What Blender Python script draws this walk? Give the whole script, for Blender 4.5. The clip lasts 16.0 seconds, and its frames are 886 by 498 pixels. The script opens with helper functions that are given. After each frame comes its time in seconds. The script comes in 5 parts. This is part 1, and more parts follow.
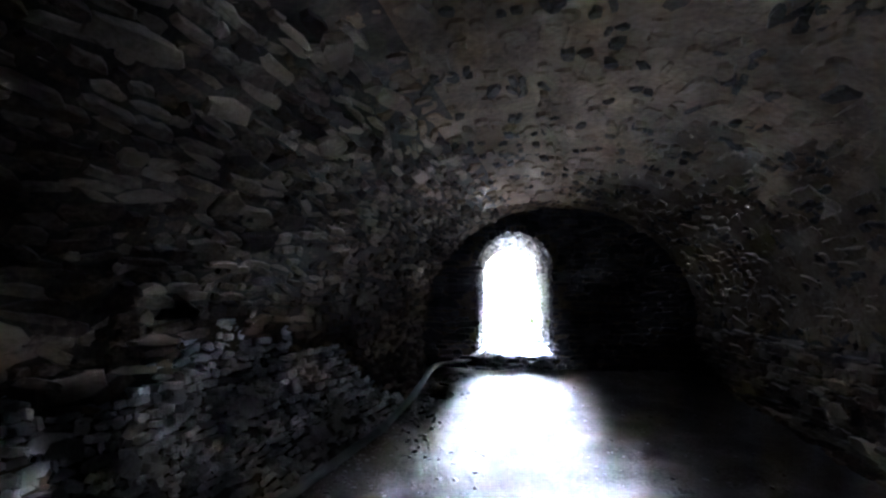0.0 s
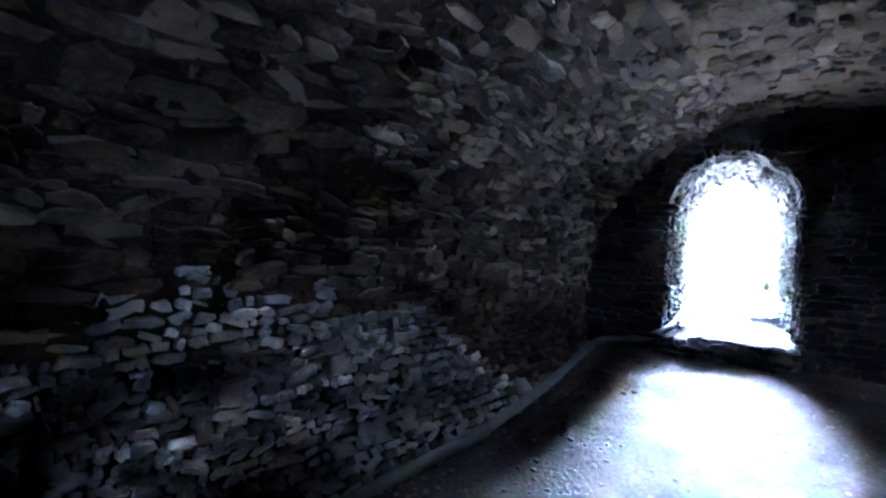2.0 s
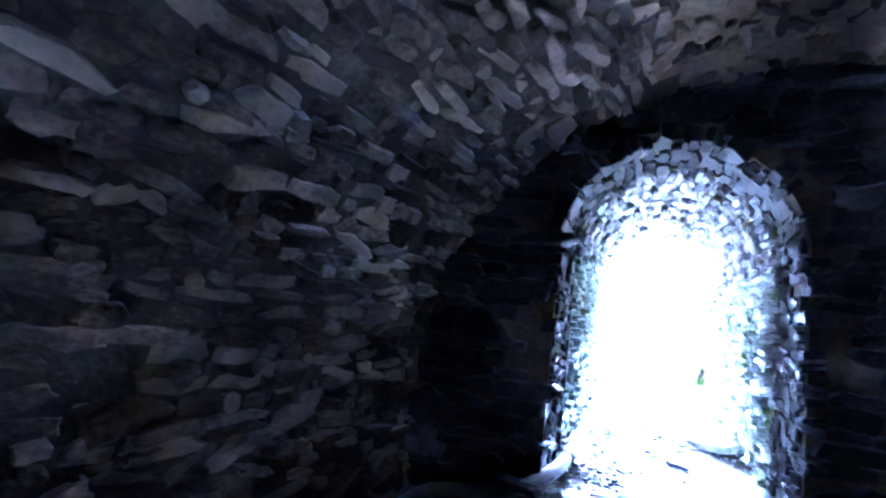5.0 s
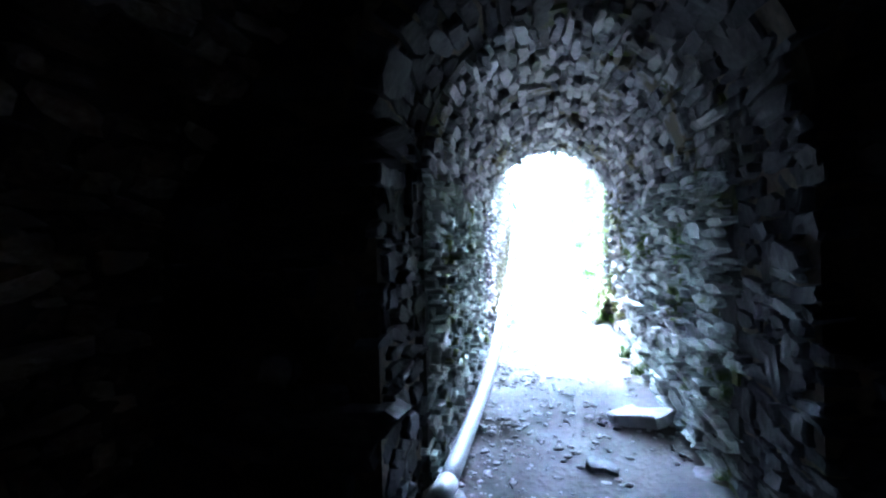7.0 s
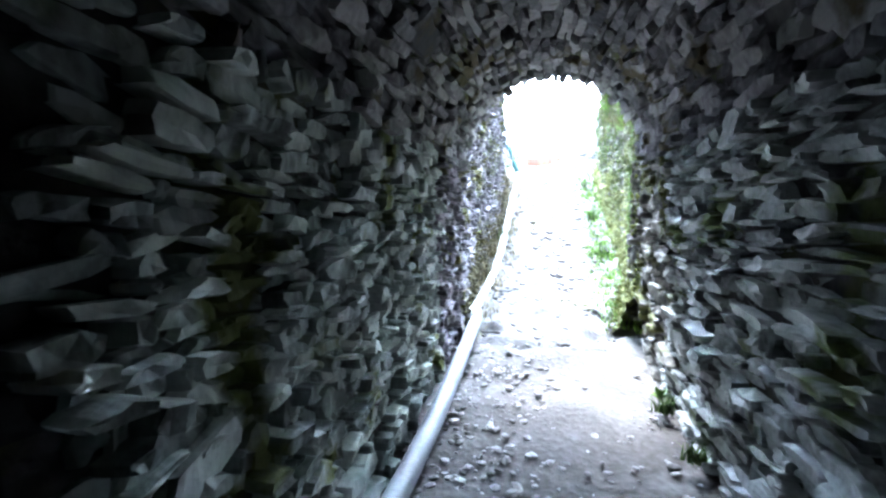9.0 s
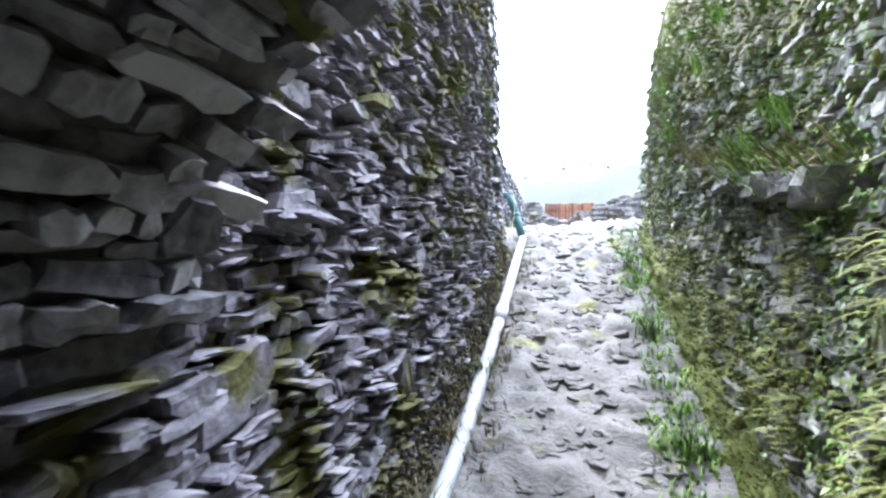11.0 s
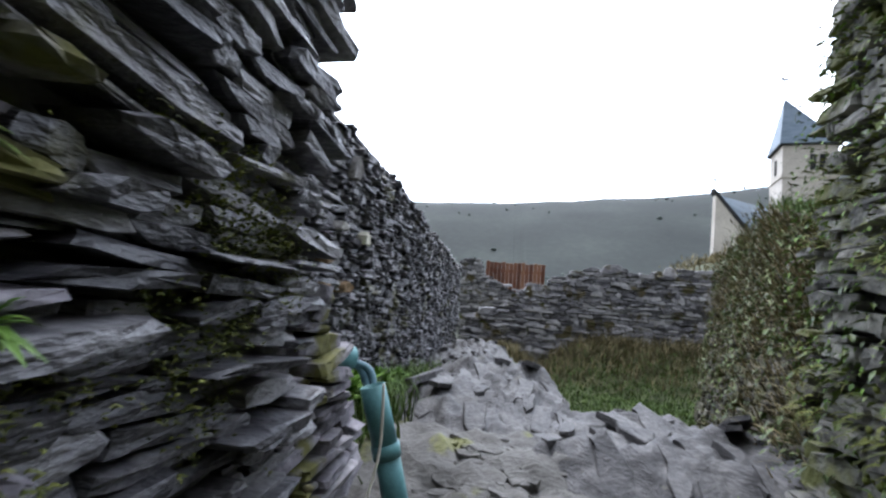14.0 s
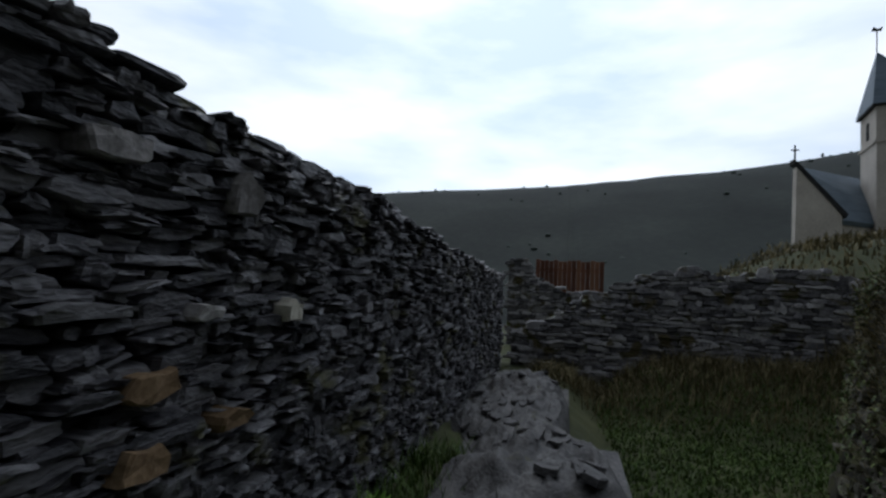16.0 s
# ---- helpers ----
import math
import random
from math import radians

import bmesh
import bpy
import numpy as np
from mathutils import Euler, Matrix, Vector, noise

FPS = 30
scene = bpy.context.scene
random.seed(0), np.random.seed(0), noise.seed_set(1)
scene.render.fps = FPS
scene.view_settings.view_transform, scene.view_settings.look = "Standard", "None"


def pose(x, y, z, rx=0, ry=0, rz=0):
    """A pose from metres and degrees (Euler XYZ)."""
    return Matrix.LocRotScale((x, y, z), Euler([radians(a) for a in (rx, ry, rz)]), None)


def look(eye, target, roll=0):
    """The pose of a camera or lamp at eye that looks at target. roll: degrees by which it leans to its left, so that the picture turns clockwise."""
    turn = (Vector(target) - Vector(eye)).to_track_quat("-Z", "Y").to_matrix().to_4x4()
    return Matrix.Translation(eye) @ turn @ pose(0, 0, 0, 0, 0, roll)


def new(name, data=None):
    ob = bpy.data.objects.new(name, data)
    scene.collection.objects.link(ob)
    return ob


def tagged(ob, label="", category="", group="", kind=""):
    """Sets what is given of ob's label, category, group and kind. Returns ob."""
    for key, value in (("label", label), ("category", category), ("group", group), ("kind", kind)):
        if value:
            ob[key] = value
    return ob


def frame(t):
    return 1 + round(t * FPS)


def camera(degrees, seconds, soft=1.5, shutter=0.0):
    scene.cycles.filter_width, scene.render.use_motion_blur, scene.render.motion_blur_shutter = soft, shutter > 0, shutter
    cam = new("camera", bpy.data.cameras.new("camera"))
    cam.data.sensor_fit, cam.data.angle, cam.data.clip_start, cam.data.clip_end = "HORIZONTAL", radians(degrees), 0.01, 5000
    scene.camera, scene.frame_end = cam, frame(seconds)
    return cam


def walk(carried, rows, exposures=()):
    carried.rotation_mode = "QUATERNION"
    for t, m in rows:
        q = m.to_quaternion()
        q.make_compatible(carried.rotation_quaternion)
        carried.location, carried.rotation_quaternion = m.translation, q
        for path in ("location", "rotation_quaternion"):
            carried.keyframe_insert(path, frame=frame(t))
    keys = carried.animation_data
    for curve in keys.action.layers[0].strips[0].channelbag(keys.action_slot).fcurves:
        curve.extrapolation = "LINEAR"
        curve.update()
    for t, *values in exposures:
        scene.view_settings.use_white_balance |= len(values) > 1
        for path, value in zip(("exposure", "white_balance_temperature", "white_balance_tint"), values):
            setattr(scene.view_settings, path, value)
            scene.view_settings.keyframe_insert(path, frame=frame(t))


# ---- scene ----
cam = camera(84.2, 16.0, soft=2.5, shutter=0.1)
# seconds, x, y, z, rx, ry, rz
PATH = [
    (0.0, -0.30, -8.90, 1.27, 95.0, -0.0, 6.3),
    (0.5, -0.18, -8.49, 1.24, 94.4, 1.9, 17.2),
    (1.0, -0.08, -7.93, 1.24, 92.7, -1.2, 21.4),
    (1.5, 0.10, -7.39, 1.32, 88.5, -0.9, 30.3),
    (2.0, 0.02, -6.76, 1.29, 88.0, -2.2, 30.8),
    (2.5, 0.04, -6.19, 1.29, 89.4, -3.2, 32.1),
    (3.0, 0.02, -5.62, 1.29, 90.4, -3.3, 31.0),
    (3.5, -0.05, -5.08, 1.28, 91.4, -4.4, 28.1),
    (4.0, -0.10, -4.62, 1.32, 88.6, -3.5, 35.6),
    (4.5, -0.19, -4.11, 1.26, 92.4, -3.6, 29.5),
    (5.0, -0.17, -3.62, 1.25, 95.4, -6.1, 22.0),
    (7.5, -0.14, -1.72, 1.30, 88.8, 0.6, 8.5),
    (8.0, -0.08, -1.32, 1.27, 88.1, -3.0, 6.9),
    (8.5, -0.04, -0.93, 1.26, 85.9, -0.4, 10.5),
    (11.0, 0.00, 2.45, 1.80, 90.9, -0.2, 14.7),
    (11.5, -0.01, 3.22, 1.90, 92.6, -2.2, 12.5),
    (12.0, 0.05, 3.96, 2.12, 94.7, -1.6, 16.8),
    (12.5, -0.08, 4.68, 2.28, 95.6, -1.2, 13.3),
    (13.0, -0.08, 5.28, 2.48, 99.3, -3.5, 7.0),
    (13.5, -0.18, 5.84, 2.67, 96.0, 2.2, 11.6),
    (14.0, -0.25, 6.35, 2.81, 94.8, -4.7, 7.57),
    (14.5, -0.19, 6.74, 2.97, 95.5, -0.9, 9.9),
    (15.0, -0.25, 7.08, 3.02, 97.9, -0.15, 10.6),
    (15.5, -0.27, 7.46, 3.14, 96.12, -5.08, 8.95),
    (16.0, -0.19, 7.79, 3.27, 93.05, -2.63, 14.0),
]
EXPOSURES = [(0.0, 9.75, 5400, 18), (1.5, 9.65, 4800, 20), (3.0, 9.65, 4600, 22), (5.2, 9.8, 4100, 26), (7.3, 5.5, 4800, 10), (8.7, 4.7, 5200, 10), (10.8, 2.65, 5800, 15), (11.5, 2.65, 5800, 16), (12.5, 2.5, 5700, 17), (13.5, 1.15, 5800, 16), (14.0, 0.3, 6100, 14), (14.5, -0.35, 6400, 13), (15.0, -1.05, 6400, 12), (15.5, -1.65, 6300, 9), (16.0, -2.1, 6100, 10)]
walk(cam, [(row[0], pose(*row[1:])) for row in PATH], EXPOSURES)

# ---- light ----
world = bpy.data.worlds.new("world")
scene.world = world
world.use_nodes = True
wt = world.node_tree
wt.nodes.clear()
w_out = wt.nodes.new("ShaderNodeOutputWorld")
w_bg = wt.nodes.new("ShaderNodeBackground")
w_sky = wt.nodes.new("ShaderNodeTexSky")
w_sky.sky_type, w_sky.sun_disc = "NISHITA", False
w_sky.sun_elevation, w_sky.sun_rotation = radians(51), radians(-11)
w_noise = wt.nodes.new("ShaderNodeTexNoise")
w_noise.inputs["Scale"].default_value, w_noise.inputs["Detail"].default_value = 2.6, 7.0
w_co = wt.nodes.new("ShaderNodeTexCoord")
w_map = wt.nodes.new("ShaderNodeMapping")
w_map.inputs["Scale"].default_value = (1.0, 1.0, 3.2)
w_ramp = wt.nodes.new("ShaderNodeValToRGB")
w_ramp.color_ramp.elements[0].position, w_ramp.color_ramp.elements[1].position = 0.36, 0.62
w_ramp.color_ramp.elements[0].color = (0.62, 0.7, 0.8, 1)
w_ramp.color_ramp.elements[1].color = (1, 1, 1, 1)
w_mix = wt.nodes.new("ShaderNodeMix")
w_mix.data_type = "RGBA"
w_mix.inputs[0].default_value = 0.8
w_gain = wt.nodes.new("ShaderNodeMix")
w_gain.data_type, w_gain.blend_type = "RGBA", "MULTIPLY"
w_gain.inputs[0].default_value = 1.0
w_gain.inputs[7].default_value = (16, 16.5, 17, 1)
wt.links.new(w_co.outputs["Generated"], w_map.inputs["Vector"])
wt.links.new(w_map.outputs["Vector"], w_noise.inputs["Vector"])
wt.links.new(w_noise.outputs["Fac"], w_ramp.inputs["Fac"])
wt.links.new(w_ramp.outputs["Color"], w_gain.inputs[6])
wt.links.new(w_sky.outputs["Color"], w_mix.inputs[6])
wt.links.new(w_gain.outputs[2], w_mix.inputs[7])
w_dot = wt.nodes.new("ShaderNodeVectorMath")
w_dot.operation = "DOT_PRODUCT"
w_dot.inputs[1].default_value = (-0.12, 0.75, 0.65)
w_glow = wt.nodes.new("ShaderNodeMapRange")
w_glow.inputs["From Min"].default_value, w_glow.inputs["From Max"].default_value = 0.1, 1.0
w_glow.inputs["To Min"].default_value, w_glow.inputs["To Max"].default_value = 0.5, 3.9
w_lit = wt.nodes.new("ShaderNodeMix")
w_lit.data_type, w_lit.blend_type = "RGBA", "MULTIPLY"
w_lit.inputs[0].default_value = 1.0
wt.links.new(w_co.outputs["Generated"], w_dot.inputs[0])
wt.links.new(w_dot.outputs["Value"], w_glow.inputs["Value"])
wt.links.new(w_mix.outputs[2], w_lit.inputs[6])
wt.links.new(w_glow.outputs["Result"], w_lit.inputs[7])
wt.links.new(w_lit.outputs[2], w_bg.inputs["Color"])
wt.links.new(w_bg.outputs["Background"], w_out.inputs["Surface"])
w_bg.inputs["Strength"].default_value = 0.1
sun = new("sun", bpy.data.lights.new("sun", "SUN"))
sun.data.energy, sun.data.angle, sun.data.color = 1.4, radians(14), (1.0, 0.96, 0.9)
sun.matrix_basis = look((0, 0, 20), (1.5, -8, 10))

# ---- materials ----


def material(name, stops, rough=0.85, scale=6.0, bump=0.3, fine=60.0, vary=0.0, metal=0.0, moss=None, moss_amount=0.0, stretch=(1, 1, 1), gloss=0.22):
    """Two scales of noise between the colour stops, relief, a change from piece to piece, and a second growth (moss, lichen) in patches."""
    m = bpy.data.materials.new(name)
    m.use_nodes = True
    nt = m.node_tree
    bsdf = nt.nodes["Principled BSDF"]
    add = nt.nodes.new
    co = add("ShaderNodeNewGeometry")
    mp = add("ShaderNodeMapping")
    mp.inputs["Scale"].default_value = stretch
    nt.links.new(co.outputs["Position"], mp.inputs["Vector"])
    big, small = add("ShaderNodeTexNoise"), add("ShaderNodeTexNoise")
    big.inputs["Scale"].default_value, big.inputs["Detail"].default_value = scale, 5.0
    small.inputs["Scale"].default_value, small.inputs["Detail"].default_value = fine, 4.0
    for n in (big, small):
        nt.links.new(mp.outputs["Vector"], n.inputs["Vector"])
    mean = add("ShaderNodeMath")
    mean.operation = "MULTIPLY_ADD"
    mean.inputs[1].default_value = 0.45
    nt.links.new(small.outputs["Fac"], mean.inputs[0])
    half = add("ShaderNodeMath")
    half.operation = "MULTIPLY"
    half.inputs[1].default_value = 0.55
    nt.links.new(big.outputs["Fac"], half.inputs[0])
    nt.links.new(half.outputs[0], mean.inputs[2])
    value = mean.outputs[0]
    if vary:
        info = add("ShaderNodeObjectInfo")
        both = add("ShaderNodeMath")
        both.operation = "ADD"
        nt.links.new(info.outputs["Random"], both.inputs[0])
        nt.links.new(co.outputs["Random Per Island"], both.inputs[1])
        frac = add("ShaderNodeMath")
        frac.operation = "FRACT"
        nt.links.new(both.outputs[0], frac.inputs[0])
        shift = add("ShaderNodeMath")
        shift.operation = "MULTIPLY_ADD"
        shift.inputs[1].default_value, shift.inputs[2].default_value = vary, -vary / 2
        nt.links.new(frac.outputs[0], shift.inputs[0])
        total = add("ShaderNodeMath")
        total.operation = "ADD"
        nt.links.new(value, total.inputs[0])
        nt.links.new(shift.outputs[0], total.inputs[1])
        value = total.outputs[0]
    ramp = add("ShaderNodeValToRGB")
    els = ramp.color_ramp.elements
    for i, c in enumerate(stops):
        e = els[i] if i < 2 else els.new(1.0)
        e.color = (*c, 1)
    for i, e in enumerate(els):
        e.position = 0.3 + 0.4 * i / (len(els) - 1)
    nt.links.new(value, ramp.inputs["Fac"])
    colour = ramp.outputs["Color"]
    if moss:
        patch = add("ShaderNodeTexNoise")
        patch.inputs["Scale"].default_value, patch.inputs["Detail"].default_value = 3.6, 8.0
        nt.links.new(co.outputs["Position"], patch.inputs["Vector"])
        cut = add("ShaderNodeMapRange")
        cut.inputs["From Min"].default_value, cut.inputs["From Max"].default_value = 0.66 - moss_amount * 0.3, 0.74 - moss_amount * 0.3
        nt.links.new(patch.outputs["Fac"], cut.inputs["Value"])
        mixer = add("ShaderNodeMix")
        mixer.data_type = "RGBA"
        nt.links.new(cut.outputs["Result"], mixer.inputs[0])
        nt.links.new(colour, mixer.inputs[6])
        tone = add("ShaderNodeMix")
        tone.data_type = "RGBA"
        tone.inputs[6].default_value = (*[c * 0.5 for c in moss], 1)
        tone.inputs[7].default_value = (*[min(1, c * 1.5) for c in moss], 1)
        nt.links.new(small.outputs["Fac"], tone.inputs[0])
        nt.links.new(tone.outputs[2], mixer.inputs[7])
        colour = mixer.outputs[2]
    nt.links.new(colour, bsdf.inputs["Base Color"])
    bsdf.inputs["Metallic"].default_value = metal
    bsdf.inputs["Specular IOR Level"].default_value = gloss
    rr = add("ShaderNodeMapRange")
    rr.inputs["To Min"].default_value, rr.inputs["To Max"].default_value = max(0.05, rough - 0.15), min(1, rough + 0.15)
    nt.links.new(small.outputs["Fac"], rr.inputs["Value"])
    nt.links.new(rr.outputs["Result"], bsdf.inputs["Roughness"])
    if bump:
        b = add("ShaderNodeBump")
        b.inputs["Strength"].default_value, b.inputs["Distance"].default_value = bump, 0.02
        nt.links.new(value, b.inputs["Height"])
        nt.links.new(b.outputs["Normal"], bsdf.inputs["Normal"])
    return m


SLATE_IN = material("slate_indoor", [(0.05, 0.034, 0.021), (0.15, 0.108, 0.07), (0.29, 0.22, 0.15)], 0.9, 6, 0.9, 30, 0.5, stretch=(1, 1, 1.6))
SLATE_TUNNEL = material("slate_tunnel", [(0.12, 0.128, 0.122), (0.31, 0.33, 0.315), (0.48, 0.505, 0.48)], 0.8, 8, 0.8, 36, 0.3, moss=(0.12, 0.15, 0.05), moss_amount=0.25, stretch=(1, 1, 1.1))
SLATE_LANE = material("slate_lane", [(0.065, 0.059, 0.066), (0.18, 0.166, 0.181), (0.29, 0.272, 0.283)], 0.95, 9, 0.5, 40, 0.22, moss=(0.1, 0.095, 0.03), moss_amount=0.4, stretch=(1, 1, 1.3))
SLATE_LICHEN = material("lichen_crusted_slate", [(0.16, 0.175, 0.16), (0.42, 0.46, 0.425), (0.62, 0.66, 0.6)], 0.85, 9, 0.8, 34, 0.35, moss=(0.16, 0.18, 0.06), moss_amount=0.3, stretch=(1, 1, 0.6))
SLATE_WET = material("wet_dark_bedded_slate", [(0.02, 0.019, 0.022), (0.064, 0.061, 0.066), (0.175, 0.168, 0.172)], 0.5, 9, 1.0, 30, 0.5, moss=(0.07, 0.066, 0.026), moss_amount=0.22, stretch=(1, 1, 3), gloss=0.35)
# Near-black colour stands in for the unlit shade around the cellar doorway.
SLATE_SHADE = material("shade_dark_slate", [(0.01, 0.009, 0.01), (0.026, 0.025, 0.026), (0.06, 0.057, 0.057)], 0.9, 6, 0.6, 36, 0.3)
RUIN_SLATE = material("weathered_ruin_slate", [(0.06, 0.057, 0.06), (0.19, 0.182, 0.187), (0.38, 0.365, 0.36)], 0.85, 5, 0.6, 32, 0.4, moss=(0.085, 0.07, 0.035), moss_amount=0.3)
SLATE_MOSSY = material("slate_mossy", [(0.055, 0.055, 0.05), (0.16, 0.155, 0.138), (0.32, 0.31, 0.27)], 0.85, 8, 0.9, 32, 0.3, moss=(0.095, 0.1, 0.032), moss_amount=0.45, stretch=(1, 1, 1.1))
# Grey rubble, made paler still to carry doorway light on the lower wall.
RUBBLE_IN = material("grey_rubble_door_lit", [(0.27, 0.25, 0.235), (0.56, 0.53, 0.51), (0.76, 0.73, 0.71)], 0.85, 7, 0.8, 40, 0.5)
WALL_PALE = material("pale_mossy_render", [(0.22, 0.205, 0.15), (0.38, 0.355, 0.27), (0.52, 0.49, 0.4)], 0.95, 4, 0.9, 40, 0.3, moss=(0.2, 0.2, 0.06), moss_amount=0.3)
MORTAR_IN = material("mortar_indoor", [(0.03, 0.022, 0.015), (0.065, 0.05, 0.033), (0.12, 0.095, 0.063)], 0.95, 3, 0.8, 30)
PLASTER_IN = material("vault_render", [(0.085, 0.056, 0.028), (0.185, 0.128, 0.069), (0.28, 0.205, 0.12)], 0.95, 2.5, 0.9, 24)
MORTAR_OUT = material("mortar_outdoor", [(0.035, 0.033, 0.032), (0.08, 0.077, 0.072), (0.14, 0.134, 0.12)], 0.95, 4, 0.8, 30, moss=(0.09, 0.1, 0.03), moss_amount=0.4)
MORTAR_LANE = material("eroded_lane_mortar", [(0.055, 0.051, 0.053), (0.12, 0.112, 0.115), (0.2, 0.188, 0.188)], 0.9, 7, 0.9, 34, moss=(0.085, 0.088, 0.03), moss_amount=0.3)
DIRT = material("packed_dirt", [(0.075, 0.065, 0.056), (0.165, 0.148, 0.132), (0.28, 0.26, 0.24)], 0.9, 2.5, 1.0, 34)
DIRT_PASSAGE = material("darker_trodden_earth", [(0.04, 0.034, 0.029), (0.09, 0.081, 0.071), (0.17, 0.159, 0.147)], 0.9, 3.0, 1.0, 30)
GRAVEL = material("gravel", [(0.16, 0.15, 0.14), (0.33, 0.31, 0.3), (0.5, 0.48, 0.46)], 0.9, 9, 0.4, 60, 0.4)
EARTHY = material("earth_stained_stone", [(0.02, 0.018, 0.013), (0.055, 0.05, 0.037), (0.12, 0.11, 0.085)], 0.95, 6, 0.6, 40, 0.4, moss=(0.06, 0.06, 0.02), moss_amount=0.5)
ROCK = material("bare_slate_rock", [(0.045, 0.042, 0.038), (0.095, 0.09, 0.083), (0.165, 0.157, 0.145)], 0.75, 3, 0.9, 30, moss=(0.13, 0.13, 0.05), moss_amount=0.2, stretch=(1, 2.2, 1))
GROUND = material("turf_and_woodland_floor", [(0.025, 0.03, 0.012), (0.05, 0.056, 0.022), (0.085, 0.084, 0.036)], 0.95, 0.8, 0.6, 12)
# Dark and faintly blue: backlit crowns' shade and far haze put into the colour.
HILL = material("leafless_wooded_hillside", [(0.009, 0.013, 0.011), (0.023, 0.029, 0.025), (0.043, 0.05, 0.042)], 1.0, 0.02, 0, 0.3)
PIPE_GREY = material("grey_plastic_pipe", [(0.27, 0.28, 0.29), (0.37, 0.385, 0.395), (0.46, 0.475, 0.48)], 0.5, 5, 0.1, 60)
PIPE_TEAL = material("teal_plastic_sleeve", [(0.07, 0.17, 0.175), (0.1, 0.23, 0.235), (0.15, 0.3, 0.3)], 0.5, 8, 0.15, 60)
CABLE = material("blue_grey_cable", [(0.06, 0.12, 0.15), (0.09, 0.17, 0.2), (0.13, 0.22, 0.25)], 0.5, 10, 0.1, 60)

# ---- building helpers ----


def mesh_object(name, verts, faces, mat, parent=None, smooth=False):
    me = bpy.data.meshes.new(name)
    me.from_pydata(verts, [], faces)
    me.materials.append(mat)
    if smooth:
        me.polygons.foreach_set("use_smooth", [True] * len(me.polygons))
    me.update()
    ob = new(name, me)
    ob.parent = parent
    return ob


def part(name, bm, mat, parent, label="", smooth=False):
    me = bpy.data.meshes.new(name)
    bmesh.ops.recalc_face_normals(bm, faces=bm.faces[:])
    bm.to_mesh(me)
    bm.free()
    me.materials.append(mat)
    if smooth:
        me.polygons.foreach_set("use_smooth", [True] * len(me.polygons))
    ob = new(name, me)
    ob.parent = parent
    if label:
        ob["label"] = label
    return ob


def empty(name, x=0, y=0, z=0, **tags):
    ob = new(name)
    ob.matrix_basis = pose(x, y, z)
    return tagged(ob, **tags)


def fbm(x, y, z=0.0, octaves=4):
    return noise.fractal(Vector((x, y, z)), 0.6, 2.1, octaves, noise_basis="PERLIN_ORIGINAL")


def grid_sheet(name, surface, us, vs, mat, rough=0.0, freq=3.0, thick=0.0, smooth=True):
    """A sheet over a surface function, with relief along its normal and, if wanted, thickness behind it."""
    verts, faces = [], []
    for u in us:
        for v in vs:
            p, tu, tv, n = frame_at(surface, u, v)
            verts.append(p + n * (rough * fbm(p.x * freq, p.y * freq, p.z * freq)))
    k = len(vs)
    for i in range(len(us) - 1):
        for j in range(k - 1):
            faces.append((i * k + j, (i + 1) * k + j, (i + 1) * k + j + 1, i * k + j + 1))
    ob = mesh_object(name, verts, faces, mat, smooth=smooth)
    if thick:
        mod = ob.modifiers.new("thickness", "SOLIDIFY")
        mod.thickness, mod.offset = thick, -1.0
    return ob


def frame_at(surface, u, v, e=1e-3):
    p = surface(u, v)
    tu = (surface(u + e, v) - p).normalized()
    tv = surface(u, v + e) - p
    tv = (tv - tu * tv.dot(tu)).normalized()
    return p, tu, tv, tu.cross(tv)


def steps(a, b, d):
    n = max(1, round(abs(b - a) / d))
    return [a + (b - a) * i / n for i in range(n + 1)]


